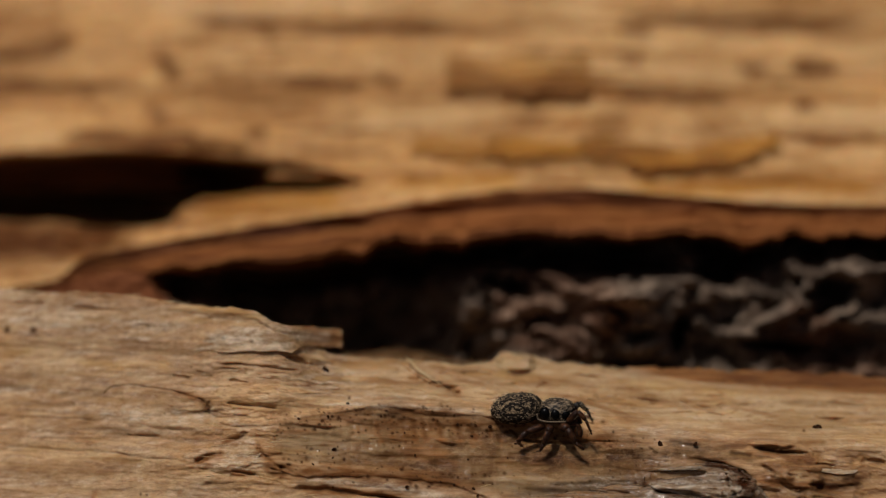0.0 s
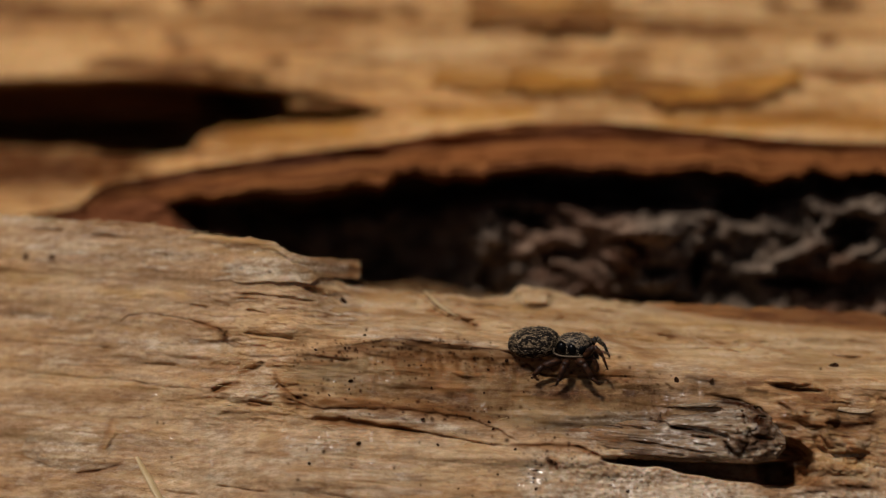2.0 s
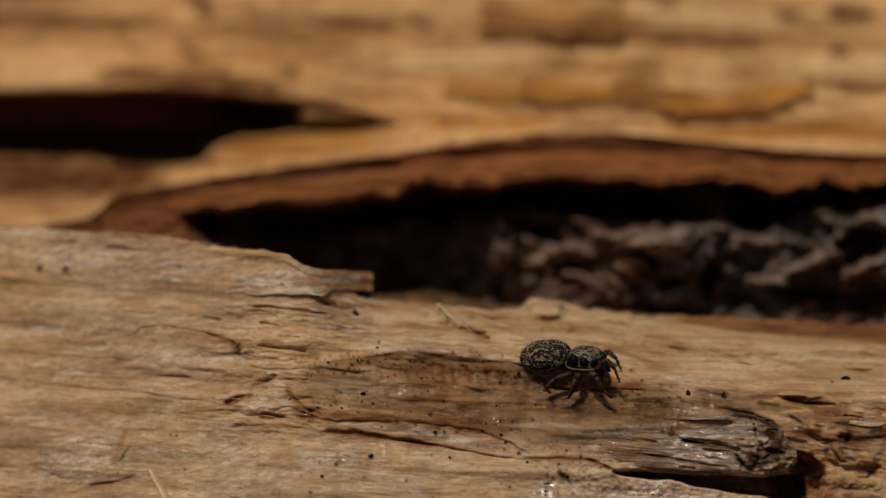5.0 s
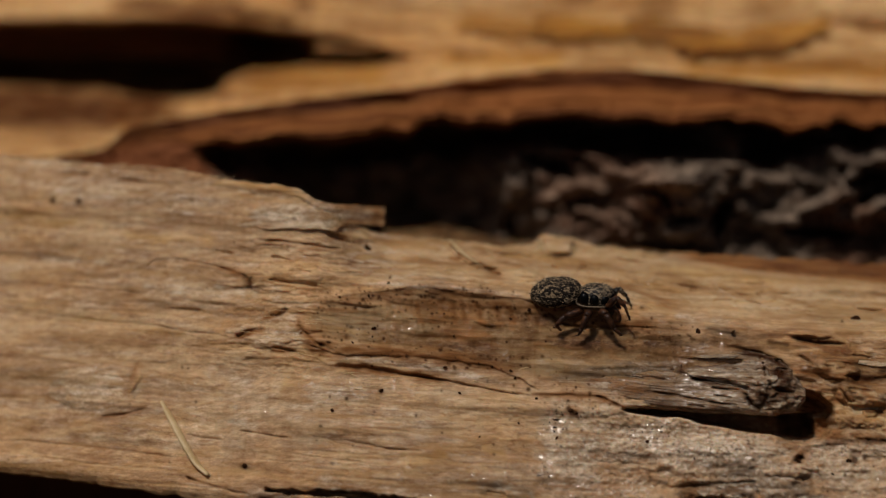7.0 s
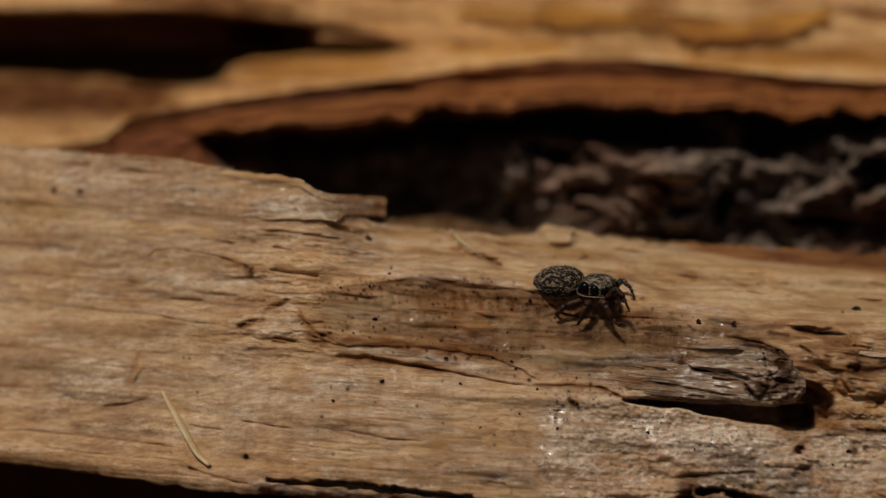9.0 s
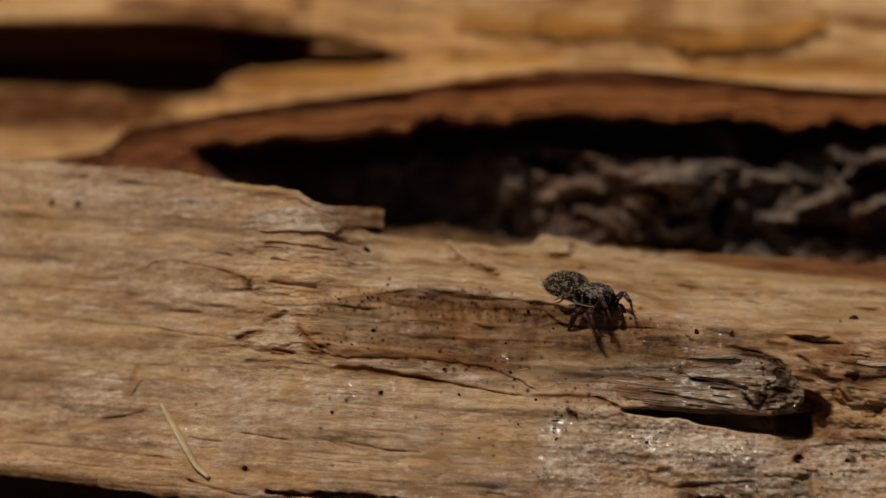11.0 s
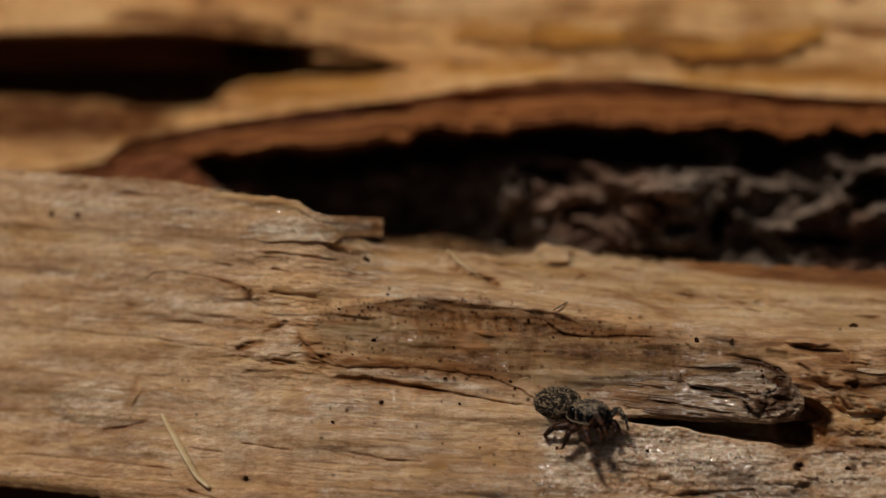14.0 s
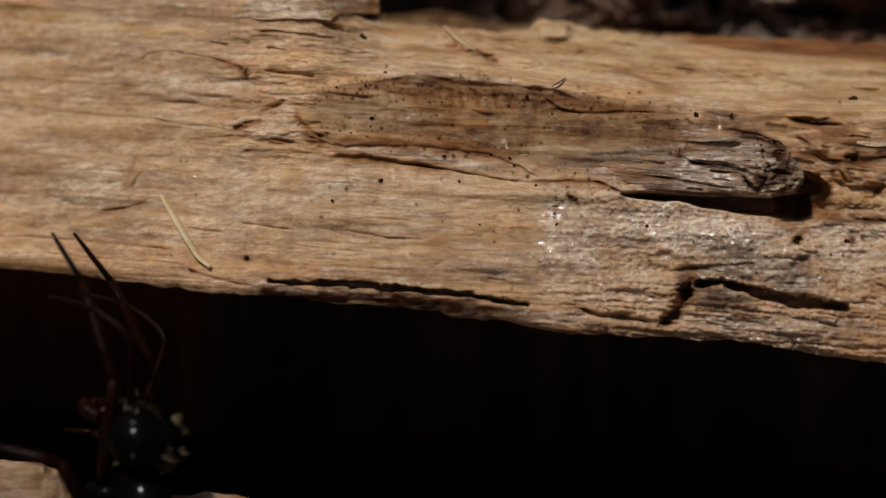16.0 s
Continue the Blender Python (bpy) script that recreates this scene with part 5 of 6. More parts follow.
    f.d += rough * (fbm(x / 44 + 7, y / 34, 4, 0.68) - 0.5) * 3.6 + (fbm(u / 14, v / 10, 2) - 0.5) * 0.5
    f.marks["rust"] = 0.32 * rough * ramp(fbm(u / 150, v / 50 + 5, 3), 0.48, 0.62)
    f.marks["rust"] = np.maximum(f.marks["rust"], 1 - ramp(u, 350, 410))
    f.swell(-4.0, 1150, 218, 260, 28, 4, 2.2, 0.6)
    f.swell(-5.0, 1345, 225, 52, 44, 0, 2.2, 0.6)
    f.swell(-4.0, 1540, 280, 60, 40, -30, 2.2, 0.6)
    f.swell(-3.5, 1450, 366, 90, 16, 4, 2.2, 0.6)
    f.swell(-3.0, 970, 252, 60, 22, 20, 2.2, 0.6)
    f.swell(-3.0, 1270, 345, 18, 50, 10, 2.2, 0.6)
    f.swell(1.3, 1160, 272, 130, 30, 8, 2.2, 0.8)
    f.swell(4.2, 1450, 182, 70, 18, 2, 2.2, 0.8)
    f.swell(1.8, 1480, 305, 110, 16, -20, 2.2, 0.8)
    f.swell(1.6, 1380, 345, 60, 18, 12, 2.2, 0.8)
    f.swell(2.2, 440, 232, 50, 16, -6, 2.2, 0.8)
    f.swell(4.2, 1055, 174, 80, 14, 0, 2.2, 0.8)
    f.swell(4.2, 1270, 184, 70, 12, 4, 2.2, 0.8)
    f.swell(1.2, 1010, 290, 50, 30, 0, 2.2, 0.8)
    f.swell(1.2, 1230, 372, 60, 26, 0, 2.2, 0.8)
    f.crack(16, 5, 345, 215, 380, 250, 420, 290, ends=0)
    carry(tube("outer_bark", f, [(2, 3), (30, 12)], [(30, 8), (300, 14), (640, 24)], BARK, None, "rough dark grey-brown bark in shade"))
    tagged(log, "split log with fresh golden wood above dark cracked bark", "log")


back_log()


# ---------------------------------------------------------------- pieces below
# added unseen as a support; its black bark also paints the gap's shade
def round_log():
    n, m = 60, 90
    rng = np.linspace(-0.16, 0.16, m)
    verts = []
    for x in rng:
        for k in range(n):
            a = 2 * math.pi * k / n
            r = 0.0470 + 0.0012 * (float(fbm(np.array(x * 60 + 30), np.array(k * 0.35 + 10.0), 4)) - 0.5)
            verts.append((x, 0.066 + r * math.cos(a), 0.0465 + r * math.sin(a)))
    faces = [(i * n + k, i * n + (k + 1) % n, (i + 1) * n + (k + 1) % n, (i + 1) * n + k) for i in range(m - 1) for k in range(n)]
    faces += [tuple(range(n))[::-1], tuple((m - 1) * n + k for k in range(n))]
    ob = link("round_log", verts, faces, SHADE_BARK)
    tagged(ob, "dark barked round log lying under the split wood", "log")


round_log()


def low_chunk():
    """The next piece of the pile: its top shows under the log, the rest lies below."""
    # the run past u 480 is added unseen, to block low sky
    us = np.concatenate([np.arange(-2600, -60, 60.0), np.arange(-60, 480, 5.0), np.arange(480, 3600, 60.0)])
    top = line(us, -2600, 1090, -60, 1143, 60, 1152, 92, 1166, 108, 1200, 120, 1222, 300, 1216, 350, 1211, 410, 1214, 470, 1232, 700, 1262, 3600, 1420)
    u, v = sheet(us, top + (fbm(us / 30, us * 0 + 4.1, 3) - 0.5) * 10, line(us, -2600, 2600, 3600, 2700), 60)
    f = Face(u, v, -2.5 - (v - 1150) * 0.02 * 0.25)
    f.d += (fbm(u / 200, v / 12, 4) - 0.5) * 0.8 + (fbm(u / 40, v / 9, 3) - 0.5) * 0.3
    f.marks["grey"] += 0.45 * fbm(u / 60, v / 14, 3)
    f.marks["stain"] += np.clip(0.4 + fbm(u / 90, v / 12 + 7, 3), 0, 1)
    ob = tube("wood_chunk", f, [(3, 0.5), (20, 5), (200, 9)], [(4, 9), (0, 14)], WOOD)
    low = min(p.co.z for p in ob.data.vertices)
    for p in ob.data.vertices:
        p.co.z = p.co.z if p.co.z > 0.094 else 0.094 - (0.094 - p.co.z) * 0.094 / (0.094 - low)
    tagged(ob, "greyish broken piece of split wood lying below the log", "wood chunk")


low_chunk()


# ---------------------------------------------------------------- small loose pieces on the log
def tube_along(points, radii, sides=8, squash=1.0):
    """A tapered round (or flattened) tube along points; returns vertices and faces."""
    pts = [Vector(p) for p in points]
    verts, faces = [], []
    for i, p in enumerate(pts):
        t = (pts[min(i + 1, len(pts) - 1)] - pts[max(i - 1, 0)]).normalized()
        a = t.cross(Vector((0.13, 0.31, 0.94))).normalized()
        b = t.cross(a)
        for k in range(sides):
            w = 2 * math.pi * k / sides
            verts.append(tuple(p + a * (radii[i] * math.cos(w)) + b * (radii[i] * squash * math.sin(w))))
    n = len(pts)
    for i in range(n - 1):
        for k in range(sides):
            faces.append((i * sides + k, i * sides + (k + 1) % sides, (i + 1) * sides + (k + 1) % sides, (i + 1) * sides + k))
    faces.append(tuple(range(sides))[::-1])
    faces.append(tuple((n - 1) * sides + k for k in range(sides)))
    return verts, faces


def smooth_path(points, steps=6):
    """Points of a soft curve through the given ones."""
    p = [Vector(q) for q in points]
    p = [p[0] * 2 - p[1]] + p + [p[-1] * 2 - p[-2]]
    out = []
    for i in range(1, len(p) - 2):
        for s in range(steps):
            t = s / steps
            out.append(0.5 * ((2 * p[i]) + (p[i + 1] - p[i - 1]) * t + (2 * p[i - 1] - 5 * p[i] + 4 * p[i + 1] - p[i + 2]) * t * t
                              + (3 * p[i] - p[i - 1] - 3 * p[i + 1] + p[i + 2]) * t ** 3))
    return out + [p[-2]]


def sliver(name, label, category, path, widths, material, squash=0.45, lift=0.1):
    """A loose strip lying on the log, through places of the chart."""
    pts = smooth_path([on_log(a, b, lift + e) for a, b, e in path])
    rad = np.interp(np.linspace(0, 1, len(pts)), np.linspace(0, 1, len(widths)), widths) * 1e-5
    home = pts[0].copy()
    v, f = tube_along([p - home for p in pts], rad, 8, squash)
    ob = link(name, v, f, material)
    ob.location = home
    return tagged(ob, label, category)


sliver("straw_sliver", "pale straw-coloured splinter lying on the log", "splinter", ((288, 676, 0.0), (305, 706, 0.08), (326, 744, 0.1), (350, 784, 0.08), (372, 806, 0.02)), (7, 15, 17, 17, 16, 10), STRAW, 0.5)
sliver("wood_chip", "pale pointed wood chip lying on the log top", "wood chip", ((792, 384, 0.1), (815, 408, 0.2), (850, 432, 0.1)), (4, 11, 3), STRAW, 0.4)
sliver("bark_flake", "tiny grey bark flake on the log crest", "bark flake", ((978, 493, 0.05), (990, 486, 0.2), (1004, 478, 0.05)), (2, 5, 2), BARK, 0.7)


def crumbs():
    rng = random.Random(21)
    places_ = ((648, 403, 8), (662, 545, 5), (1232, 546, 6), (1510, 520, 8), (1412, 774, 8), (1295, 546, 5), (590, 690, 3.5), (905, 618, 4),
               (686, 465, 3), (652, 487, 3.5), (600, 490, 3), (659, 559, 3), (625, 570, 3), (785, 518, 2.5), (803, 558, 3), (878, 505, 3), (903, 526, 3), (935, 510, 4),
               (980, 540, 3), (965, 565, 2.5), (896, 567, 2.5), (912, 630, 4), (870, 610, 3), (847, 605, 2.5), (788, 613, 4), (815, 658, 3.5), (676, 655, 4.5), (950, 666, 3.5),
               (850, 735, 2.5), (985, 735, 4), (918, 710, 3), (1011, 686, 5), (1147, 740, 4), (1228, 770, 3), (1500, 772, 5), (1472, 795, 3), (1110, 633, 4), (1020, 692, 3.5), (436, 790, 5))
    for a, b, r in places_:
        bm = bmesh.new()
        bmesh.ops.create_icosphere(bm, subdivisions=2, radius=r * 1.5e-5)
        for w in bm.verts:
            w.co *= 1 + 0.9 * (noise.noise(w.co * 7000 + Vector((a, b, 0))))
            w.co.x *= 1.25
            w.co.z *= 0.6
        me = bpy.data.meshes.new("frass_crumb")
        bm.to_mesh(me)
        bm.free()
        me.materials.append(CRUMB)
        ob = new("frass_crumb", me)
        ob.location = on_log(a, b, r * 0.006)
        ob.rotation_euler = (rng.uniform(0, 6), rng.uniform(0, 6), 0)
        tagged(ob, "dark brown crumb of frass stuck to the log", "crumb", "crumbs on the log")


crumbs()


# ---------------------------------------------------------------- animals
def stand(base, heading, up):
    """The pose of an animal whose feet plane passes through base, head towards heading."""
    z = Vector(up).normalized()
    x = Vector(heading)
    x = (x - z * x.dot(z)).normalized()
    y = z.cross(x)
    m = Matrix((x, y, z)).transposed().to_4x4()
    return Matrix.Translation(base) @ m


def hide_material(name, dark, light, scale, cover, roughness=0.7, specular=0.12):
    m, t, b = shader(name, roughness, specular)
    f = grain(t, (scale, scale * 1.6, scale * 1.6), 3, 0.6, 0.8)
    g = grain(t, (scale * 5, scale * 5, scale * 5), 2, 0.6)
    c = blend(t, remap(t, f, cover - 0.05, cover + 0.09), dark, light)
    c = blend(t, remap(t, g, 0.42, 0.62, 0.0, 0.5), c, dark)
    plug(t, c, b.inputs["Base Color"])
    relief(t, b, g, 0.6, 0.00004)
    return m


ABDOMEN = hide_material("mottled_hair", (0.012, 0.009, 0.007), (0.46, 0.34, 0.20), 4200, 0.545)
CARAPACE = hide_material("dark_carapace", (0.010, 0.008, 0.007), (0.40, 0.31, 0.20), 5200, 0.545, 0.45, 0.3)
PALE_HAIR = plain_material("pale_hair", (0.42, 0.30, 0.17), (0.64, 0.50, 0.32), 9000, 0.6, 0.3, 0.00001)
BAND_HAIR = plain_material("band_hair", (0.10, 0.075, 0.05), (0.25, 0.195, 0.13), 12000, 0.8, 0.1, 0.00002)
DARK_HAIR = plain_material("dark_hair", (0.014, 0.011, 0.009), (0.05, 0.036, 0.024), 9000, 0.6, 0.3, 0.00001)
LEG_BROWN = hide_material("banded_leg", (0.022, 0.009, 0.005), (0.09, 0.036, 0.014), 2600, 0.5, 0.45, 0.25)
EYE = plain_material("eye", (0.002, 0.002, 0.002), (0.004, 0.004, 0.004), 4000, 0.22, 0.15, 0.0)
ANT_BLACK = plain_material("glossy_black", (0.0015, 0.0013, 0.001), (0.003, 0.0025, 0.002), 1500, 0.1, 0.05, 0.0)
ANT_LEG = plain_material("dark_leg", (0.004, 0.0015, 0.0008), (0.016, 0.005, 0.002), 2500, 0.3, 0.03, 0.0)

MM = 0.001


def oval(centre, radii, form=None, segs=28, rings=20):
    """Vertices and faces of an oval body along x, shaped by form(x, y, z) on the unit ball."""
    verts, faces = [], []
    for i in range(rings + 1):
        a = math.pi * i / rings
        for k in range(segs):
            w = 2 * math.pi * k / segs
            p = (math.cos(a), math.sin(a) * math.cos(w), math.sin(a) * math.sin(w))
            if form:
                p = form(*p)
            verts.append(tuple((centre[j] + radii[j] * p[j]) * MM for j in range(3)))
    for i in range(rings):
        for k in range(segs):
            faces.append((i * segs + k, (i + 1) * segs + k, (i + 1) * segs + (k + 1) % segs, i * segs + (k + 1) % segs))
    return verts, faces


def part(name, mesh, material, parent, label="", at=None):
    """One mesh under a thing, with its own origin at the given place of the thing's space."""
    v, f = mesh
    if at is not None:
        v = [tuple(Vector(p) - Vector(at) * MM) for p in v]
    ob = link(name, v, f, material, parent, label)
    if at is not None:
        ob.location = Vector(at) * MM
    return ob


def hair_coat(name, parent, sample, count, length, thick, material, seed, label=""):
    """Short hairs as three-sided spikes; sample(rng) gives a root, an outward normal and a lie."""
    rng = random.Random(seed)
    verts, faces = [], []
    for _ in range(count):
        root, out, lie = sample(rng)
        root, out, lie = Vector(root), Vector(out).normalized(), Vector(lie)
        tip = root + (out * rng.uniform(0.05, 0.5) + lie).normalized() * length * rng.uniform(0.6, 1.3)
        side = out.cross(lie).normalized() * thick
        i = len(verts)
        verts += [tuple((root + side) * MM), tuple((root - side) * MM), tuple((root + out * thick) * MM), tuple(tip * MM)]
        faces += [(i, i + 3, i + 2), (i + 1, i + 2, i + 3), (i, i + 1, i + 3)]
    ob = link(name, verts, faces, material, parent, label, smooth=False)
    ob["kind"] = "stuff"
    return ob


def leg(parent, hip, knee, ankle, foot, thick, material, names=("shin", "tarsus"), bristles=5):
    """A jointed leg: the upper leg, with the shin and foot under it. Places in millimetres."""
    hip, knee, ankle, foot = (Vector(p) for p in (hip, knee, ankle, foot))
    bow = (knee - hip).cross(Vector((0, 0, 1))).normalized() * 0.02
    path = [p * MM - hip * MM for p in (hip, hip.lerp(knee, 0.35) + bow, hip.lerp(knee, 0.8), knee)]
    rad = [thick * MM * k for k in (0.75, 1.15, 1.0, 0.7)]
    upper = link("leg", *tube_along(path, rad, 8), material, parent)
    upper.location = hip * MM
    for name, a, b, radii in ((names[0], knee, ankle, (0.75, 0.85, 0.7, 0.55)), (names[1], ankle, foot, (0.5, 0.45, 0.35, 0.22))):
        pts = [(a.lerp(b, k) - hip) * MM for k in (0, 0.3, 0.75, 1)]
        v, f = tube_along(pts, [thick * MM * k for k in radii], 8)
        for j in range(bristles):
            k = (j + 0.7) / bristles
            c, r = (a.lerp(b, k) - hip) * MM, thick * MM
            w = 2.4 * j
            d = Vector((math.cos(w), math.sin(w), 0.3)).normalized()
            e = (b - a).normalized()
            i = len(v)
            v += [tuple(c + d * r * 0.4), tuple(c + d * r * 0.4 + e * r * 0.3), tuple(c + d.cross(e) * r * 0.2), tuple(c + d * r * 1.7 + e * r * 1.2)]
            f += [(i, i + 1, i + 3), (i + 1, i + 2, i + 3), (i + 2, i, i + 3)]
        link(name, v, f, material, upper)
    return upper


def jumping_spider():
    sp = new("jumping_spider", None)
    tagged(sp, "small jumping spider with mottled grey-brown hair and black eyes", "spider")

    def rear(x, y, z):
        p = lambda a, n: math.copysign(abs(a) ** n, a)
        w = 1 - 0.10 * max(0, x) ** 3 - 0.22 * max(0, -x) ** 2
        return p(x, 0.85), p(y, 0.85) * w, p(z, 0.82) * w * (0.95 if z > 0 else 0.85) + 0.14 * x

    def front(x, y, z):
        p = lambda a, n: math.copysign(abs(a) ** n, a)
        x2, y2, z2 = p(x, 0.8), p(y, 0.8), p(z, 0.75)
        w = 1 - 0.28 * max(0, -x) ** 2
        return x2, y2 * w, z2 * (w if z > 0 else 0.8)

    a_c, a_r = (-0.80, 0.0, 1.02), (0.93, 0.66, 0.60)
    c_c, c_r = (0.60, 0.0, 0.96), (0.66, 0.55, 0.47)
    abdomen = part("abdomen", oval(a_c, a_r, rear, 40, 30), ABDOMEN, sp)
    shell = part("cephalothorax", oval(c_c, c_r, front, 36, 26), CARAPACE, sp, "dark head and chest with pale hair lines")
    part("waist", tube_along([(-0.12 * MM, 0, 0.92 * MM), (0.0, 0, 0.9 * MM), (0.12 * MM, 0, 0.92 * MM)], [0.2 * MM, 0.16 * MM, 0.2 * MM], 10), CARAPACE, sp)

    def on(centre, radii, form, backward):
        def sample(rng):
            a, w = math.acos(rng.uniform(-0.97, 0.97)), rng.uniform(-0.35, math.pi + 0.35)
            q = (math.cos(a), math.sin(a) * math.cos(w), math.sin(a) * math.sin(w))
            f = form(*q)
            root = [centre[j] + radii[j] * f[j] for j in range(3)]
            out = [q[j] / radii[j] for j in range(3)]
            return root, out, (-1.0 if backward else 0.8, rng.uniform(-0.4, 0.4), rng.uniform(-0.3, 0.2))
        return sample

    hair_coat("hair", abdomen, on(a_c, a_r, rear, True), 260, 0.10, 0.010, PALE_HAIR, 3, "pale short hairs")
    hair_coat("hair", abdomen, on(a_c, a_r, rear, True), 300, 0.11, 0.012, DARK_HAIR, 4, "dark short hairs")
    hair_coat("hair", shell, on(c_c, c_r, front, True), 240, 0.10, 0.011, PALE_HAIR, 5, "pale short hairs")
    hair_coat("hair", shell, on(c_c, c_r, front, False), 160, 0.12, 0.012, DARK_HAIR, 6, "dark short hairs")
    for s in (-1, 1):
        for x, y, z, r in ((0.22, 0.415, 1.02, 0.20), (0.58, 0.445, 0.98, 0.19), (0.92, 0.39, 0.96, 0.18), (1.14, 0.19, 0.94, 0.21)):
            part("eye", oval((x, y * s, z), (r, r, r * 1.12), None, 18, 12), EYE, sp, at=(x, y * s, z))
        band = [(-0.05, 0.44 * s, 1.0), (-0.02, 0.47 * s, 0.80), (0.26, 0.56 * s, 0.74), (0.6, 0.58 * s, 0.74), (0.92, 0.5 * s, 0.73), (1.14, 0.28 * s, 0.72)]
        part("hair_line", tube_along([Vector(p) * MM for p in smooth_path(band)], [0.034 * MM] * 31, 6), BAND_HAIR, sp, "pale line of hair under the eyes")
        jaw = [(1.10, 0.16 * s, 0.74), (1.18, 0.17 * s, 0.5), (1.14, 0.14 * s, 0.30)]
        part("jaw", tube_along([Vector(p) * MM for p in jaw], [0.15 * MM, 0.14 * MM, 0.07 * MM], 10), DARK_HAIR, sp)
        palp = [(1.08, 0.33 * s, 0.62), (1.34, 0.42 * s, 0.62), (1.44, 0.4 * s, 0.38), (1.42, 0.34 * s, 0.18)]
        part("palp", tube_along([Vector(p) * MM for p in smooth_path(palp)], [0.08 * MM] * 12 + [0.11 * MM] * 6 + [0.06 * MM], 8), LEG_BROWN, sp)
        low = -0.22 if s < 0 else 0.1
        leg(sp, (0.95, 0.38 * s, 0.62), (1.36, 0.60 * s, 1.14), (1.66, 0.64 * s, 0.84), (1.86, 0.58 * s, 0.40 + 0.4 * low), 0.115, CARAPACE if s > 0 else LEG_BROWN)
        leg(sp, (0.80, 0.45 * s, 0.56), (1.02, 0.80 * s, 0.56), (1.30, 0.84 * s, 0.18 + 0.5 * low), (1.60, 0.84 * s, 0.04 + low), 0.15, LEG_BROWN)
        leg(sp, (0.45, 0.46 * s, 0.54), (0.34, 0.80 * s, 0.46), (0.18, 0.86 * s, 0.10 + 0.5 * low), (0.06, 0.84 * s, -0.04 + low), 0.14, LEG_BROWN)
        leg(sp, (0.2, 0.40 * s, 0.54), (-0.42, 0.72 * s, 0.40), (-0.74, 0.78 * s, 0.16 + 0.5 * low), (-0.55, 0.76 * s, 0.06 + 0.8 * low), 0.13, LEG_BROWN)
    for y in (-0.07, 0.07):
        part("spinneret", tube_along([(-1.66 * MM, y * MM, 0.86 * MM), (-1.77 * MM, y * MM, 0.80 * MM)], [0.05 * MM, 0.025 * MM], 6), DARK_HAIR, sp)
    return sp


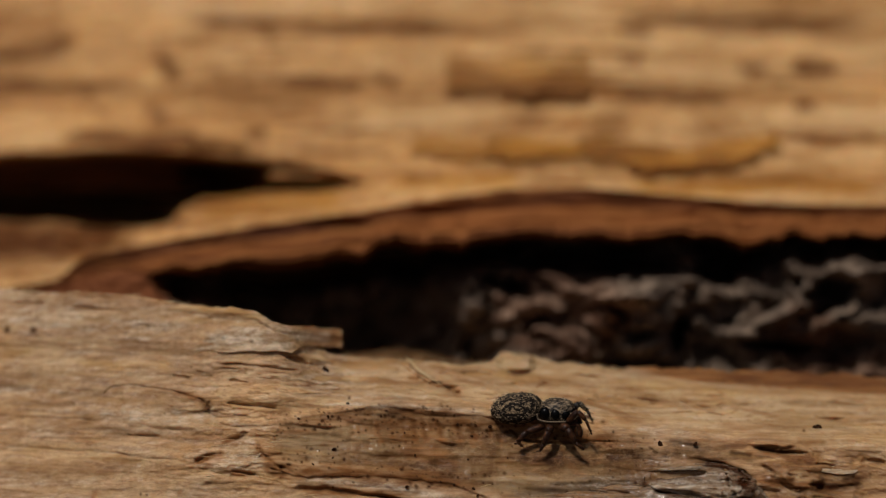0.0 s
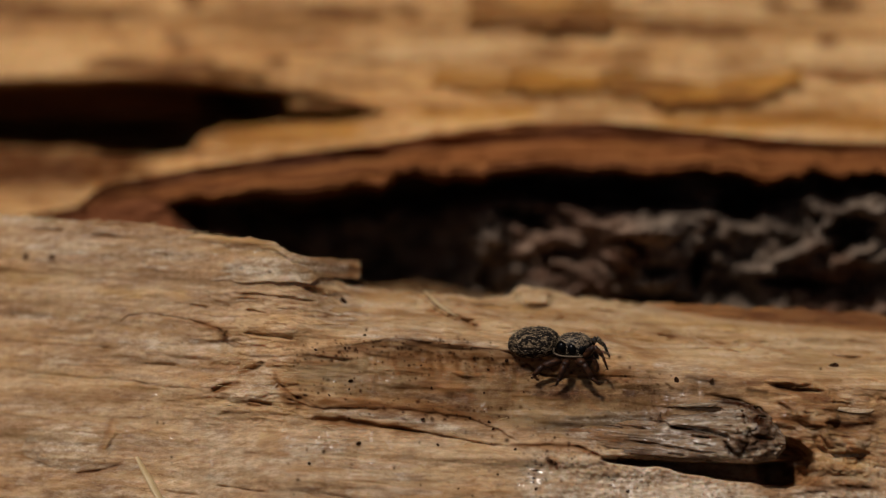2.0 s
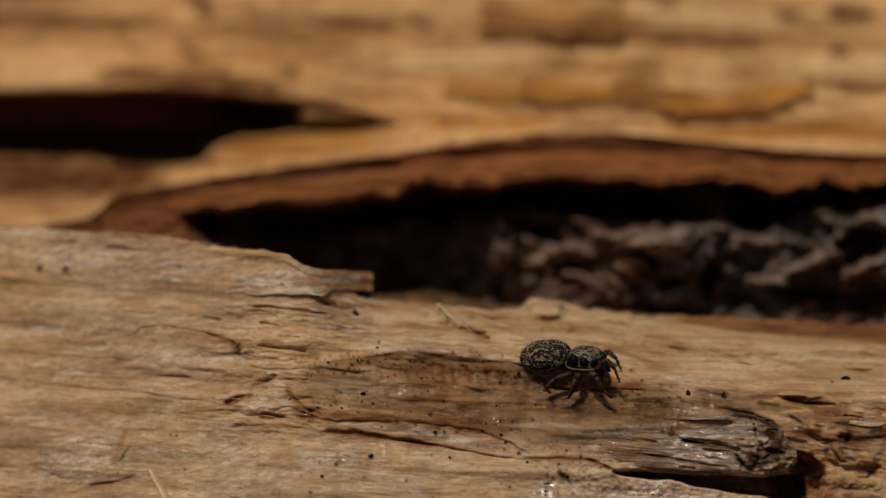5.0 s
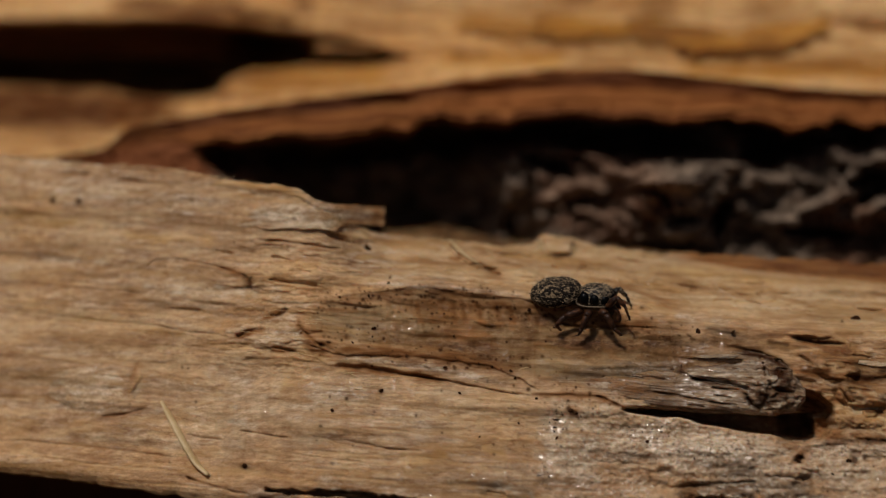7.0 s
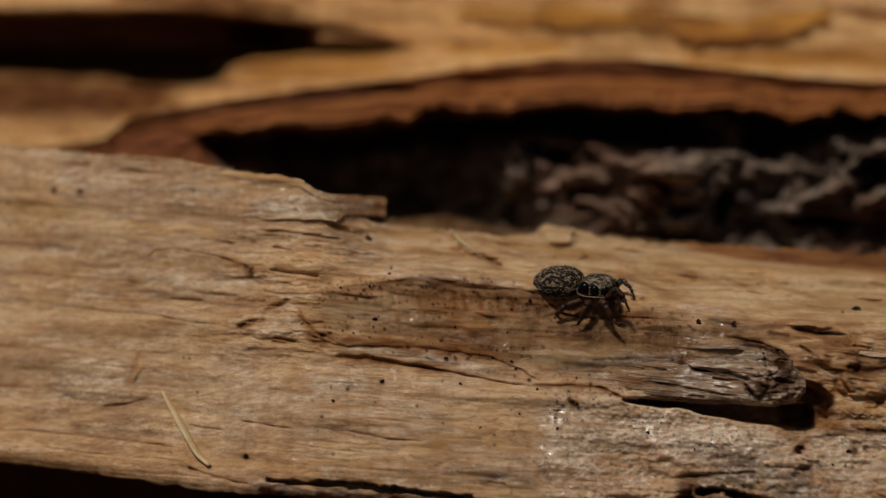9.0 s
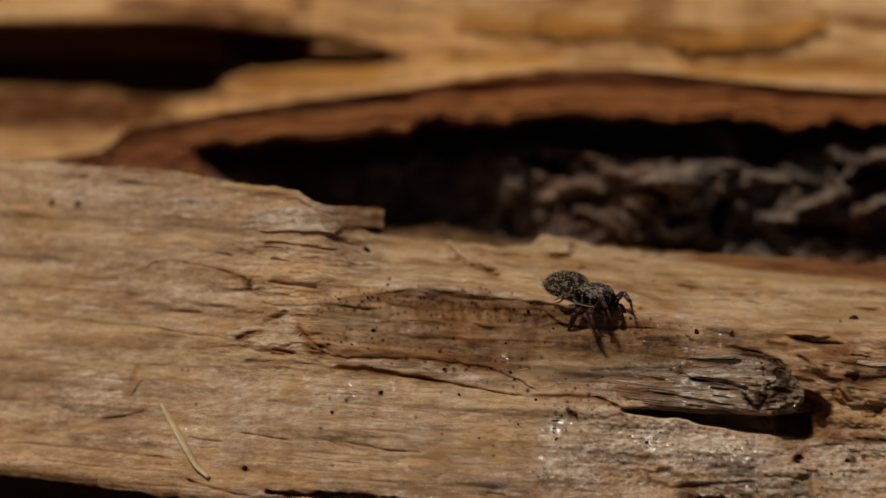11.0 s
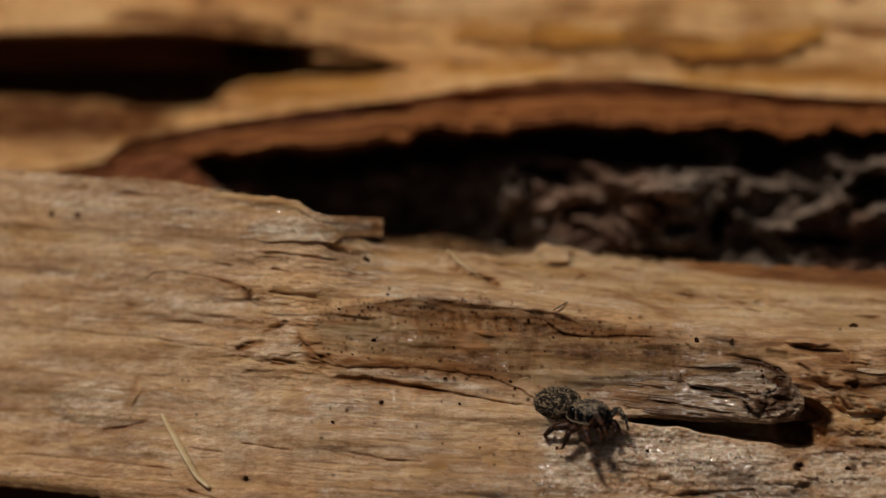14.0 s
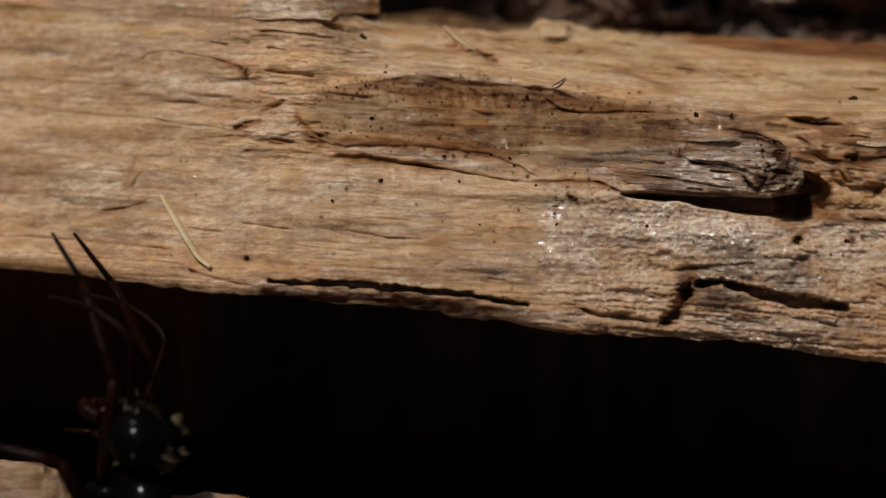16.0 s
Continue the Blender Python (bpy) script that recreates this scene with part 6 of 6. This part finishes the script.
def carpenter_ant():
    ant = new("black_ant", None)
    tagged(ant, "large glossy black ant running over the split log", "ant")

    def drop(x, y, z):
        w = 1 - 0.25 * max(0, -x) ** 2
        return x, y * w, z * w

    def hump(x, y, z):
        w = 1 - 0.22 * (x < 0) * x * x
        return x, y * w, z * w + 0.18 * (1 - x * x) * (x > -0.2)

    gaster = part("gaster", oval((-4.2, 0, 4.7), (2.1, 1.55, 1.68), drop, 32, 24), ANT_BLACK, ant)
    for x, r in ((-3.4, 1.46), (-4.4, 1.55), (-5.3, 1.22)):
        ring = [(x * MM, r * math.cos(a) * 1.0 * MM, (4.7 + r * math.sin(a) * 1.085) * MM) for a in np.linspace(0, 2 * math.pi, 25)]
        part("segment_edge", tube_along(ring, [0.045 * MM] * 25, 6), ANT_BLACK, gaster)
    part("petiole", oval((-1.95, 0, 4.55), (0.28, 0.4, 0.72), None, 16, 12), ANT_BLACK, ant)
    part("waist", tube_along([(-2.4 * MM, 0, 4.3 * MM), (-1.9 * MM, 0, 4.2 * MM), (-1.3 * MM, 0, 4.4 * MM)], [0.3 * MM, 0.25 * MM, 0.35 * MM], 10), ANT_BLACK, ant)
    part("thorax", oval((0.3, 0, 5.2), (2.15, 0.95, 1.25), hump, 32, 24), ANT_BLACK, ant)
    part("chest", oval((0.9, 0, 4.4), (1.2, 0.7, 0.75), None, 24, 16), ANT_BLACK, ant)
    part("neck", tube_along([(2.0 * MM, 0, 5.1 * MM), (2.6 * MM, 0, 5.3 * MM)], [0.35 * MM, 0.3 * MM], 10), ANT_BLACK, ant)
    head = part("head", oval((0, 0, 0), (1.6, 1.4, 1.2), lambda x, y, z: (x, y * (1 - 0.22 * x), z), 28, 20), ANT_BLACK, ant)
    head.location, head.rotation_euler = Vector((3.5, 0, 5.2)) * MM, (0, radians(58), 0)
    for s in (-1, 1):
        jaw = [(1.35, 0.55 * s, -0.2), (1.95, 0.6 * s, -0.25), (2.3, 0.2 * s, -0.25)]
        part("mandible", tube_along([Vector(p) * MM for p in smooth_path(jaw)], [0.26 * MM] * 10 + [0.2 * MM] * 3, 8), ANT_LEG, head)
        part("eye", oval((-0.1, 1.05 * s, 0.55), (0.3, 0.2, 0.26), None, 14, 10), EYE, head)
        feel = [(0.7, 0.45 * s, 0.9), (1.2, 0.9 * s, 2.2), (1.7, 1.1 * s, 2.9), (3.3, 1.2 * s, 2.9), (4.9, 1.3 * s, 2.3)]
        part("antenna", tube_along([Vector(p) * MM for p in smooth_path(feel, 8)], list(np.linspace(0.11, 0.09, 33) * MM), 8), ANT_LEG, head)
        for x in (1.5, 0.5, -0.6):
            part("coxa", oval((x, 0.5 * s, 4.0), (0.42, 0.4, 0.85), None, 16, 12), ANT_BLACK, ant)
        near = s > 0
        low = -0.35 if near else 0.15
        legs.append(leg(ant, (1.5, 0.55 * s, 4.1), (5.4, 1.5 * s, 5.0), (8.6, 1.1 * s, 3.3), (10.2, 0.9 * s, 1.9), 0.24, ANT_LEG, bristles=0))
        legs.append(leg(ant, (0.5, 0.6 * s, 3.9), (2.7, 2.2 * s, 3.6), (3.2, 2.9 * s, 1.3 + 0.4 * low), (3.2, 3.1 * s, -0.1 + low), 0.27, ANT_LEG, bristles=0))
        legs.append(leg(ant, (-0.6, 0.6 * s, 4.0), (-4.8, 1.6 * s, 4.3 if near else 7.0), (-7.8 if near else -7.6, 2.9 * s, 0.7 if near else 4.2), (-11.6 if near else -8.6, 3.4 * s, -1.0 if near else 1.0), 0.24, ANT_LEG, bristles=0))
    def shell(centre, radii):
        def sample(rng):
            a, w = math.acos(rng.uniform(-0.95, 0.95)), rng.uniform(0, 2 * math.pi)
            q = (math.cos(a), math.sin(a) * math.cos(w), math.sin(a) * math.sin(w))
            return [centre[j] + radii[j] * q[j] for j in range(3)], [q[j] / radii[j] for j in range(3)], (rng.uniform(-0.6, 0.2), rng.uniform(-0.3, 0.3), rng.uniform(0.0, 0.4))
        return sample

    # bristles, coloured pale so they also stand in for glints on the shell
    hair_coat("bristles", gaster, shell((-4.2, 0, 4.7), (2.05, 1.5, 1.62)), 70, 0.3, 0.018, PALE_HAIR, 12, "short pale bristles")
    hair_coat("bristles", head, shell((0, 0, 0), (1.55, 1.3, 1.15)), 60, 0.4, 0.02, PALE_HAIR, 13, "short pale bristles")
    return ant


legs = []
SPIDER, ANT = jumping_spider(), carpenter_ant()


# ---------------------------------------------------------------- what moves
def motions():
    level = (0.0, 0.16, 0.98)

    def turned(yaw):
        a = radians(yaw)
        return (math.cos(a), math.sin(a), -0.06)

    def perch(u, v, yaw, up=level, lift=0.0):
        """The spider by the place of its waist above the log, turned about its head."""
        a = radians(yaw)
        base = on_log(1022, 532) + (place(u, v, 0) - place(1022, 487, 0))
        return stand(base + Vector((0.60e-3 * (1 - math.cos(a)), -0.66e-3 * math.sin(a), lift * MM)), turned(yaw), up)

    def cling(u, v, out=0.0):
        """On the steep face, by the place of its waist, head turned outwards."""
        return stand(on_log(u, v + 30, out + 0.1), RIGHT * 0.72 - AHEAD * 0.62, ABOVE - AHEAD * 0.25)

    still = perch(1022, 487, -8)
    rows = [(0, still), (2.0, perch(1022, 487, -9)), (4.5, still), (8.8, still), (8.9, still), (9.0, perch(1024, 487, -15)), (9.1, perch(1026, 487, -26)),
            (9.2, perch(1026, 487, -36)), (9.3, perch(1024, 488, -44)), (9.7, perch(1024, 488, -46)), (11.6, perch(1024, 488, -42)),
            (11.8, perch(1020, 490, -34)), (11.9, perch(1020, 488, -24)), (12.0, perch(1016, 487, -17)), (12.1, perch(1018, 487, -14)), (12.3, perch(1020, 487, -9)),
            (13.5, perch(1020, 486, -9)), (13.6, perch(1020, 488, -10)),
            (13.7, cling(1018, 515, 1.0)),
            (13.8, cling(1000, 617, 0.8)), (13.9, cling(1020, 681, 0.0)), (14.0, cling(1018, 684, 0.0)), (14.1, cling(976, 803, 0.5)),
            (14.2, stand(place(940, 1030, -6), (0.8, -0.5, -0.3), (0, -0.3, 0.95))), (14.4, stand((0.004, -0.016, 0.060), (1, -0.2, -0.2), level)),
            (14.6, stand((0.005, -0.022, 0.0), (1, -0.3, 0), (0, 0, 1))), (16, stand((0.006, -0.023, 0.0), (1, -0.4, 0), (0, 0, 1)))]
    walk(SPIDER, rows)

    def top(u, v, d=None, nose=0.0):
        """The ant by the place under its thorax, running along the log with its head away to the west."""
        return stand(place(u, v, 2.2 if d is None else d), (-1, 0, nose), (nose, -0.05, 1))

    wait = top(3800, 720)
    under = place(230, 1235, -2.5)
    rows = [(0, wait), (13.9, wait), (14.1, top(3300, 640)), (14.4, top(2620, 540)), (14.5, top(2150, 505, 3.6)), (14.6, top(1130, 452, 5.2, nose=0.06)), (14.7, top(535, 352, 5.4, nose=0.32)), (14.8, top(20, 322, 5.4, nose=0.14)),
            (14.9, top(-600, 330, 4)), (15.1, top(-1300, 300)), (15.3, stand(place(-1250, 700, -5), (0.2, -0.6, -0.8), (-0.3, -0.8, 0.6))),
            (15.5, stand(place(-900, 1050, -4), (0.6, 0, -0.8), (0, -1, 0.2))), (15.7, stand(place(-300, 1240, -2.5), RIGHT + ABOVE * 0.3, AHEAD * -1.0)),
            (15.8, stand(place(20, 1235, -2), ABOVE + RIGHT * 0.6, AHEAD * -1.0)), (15.9, stand(place(-60, 1330, -2.6), ABOVE + RIGHT * 0.25, AHEAD * -0.45 + RIGHT)),
            (16, stand(place(0, 1268, -2.6), ABOVE + RIGHT * 0.24, AHEAD * -0.45 + RIGHT))]
    walk(ANT, rows)
    # running legs, three and three in turn
    for i, ob in enumerate(legs):
        home = ob.location.copy()
        phase = 1 if i in (0, 2, 4) else -1
        swing = [(0, 0), (14.3, 0)] + [(14.4 + 0.1 * k, 8 * phase * (1 if k % 2 else -1)) for k in range(6)] + [(15.5, 0), (16, 1.6 * phase)]
        walk(ob, [(t, Matrix.Translation(home) @ pose(0, 0, 0, 0, 0, a)) for t, a in swing])


motions()
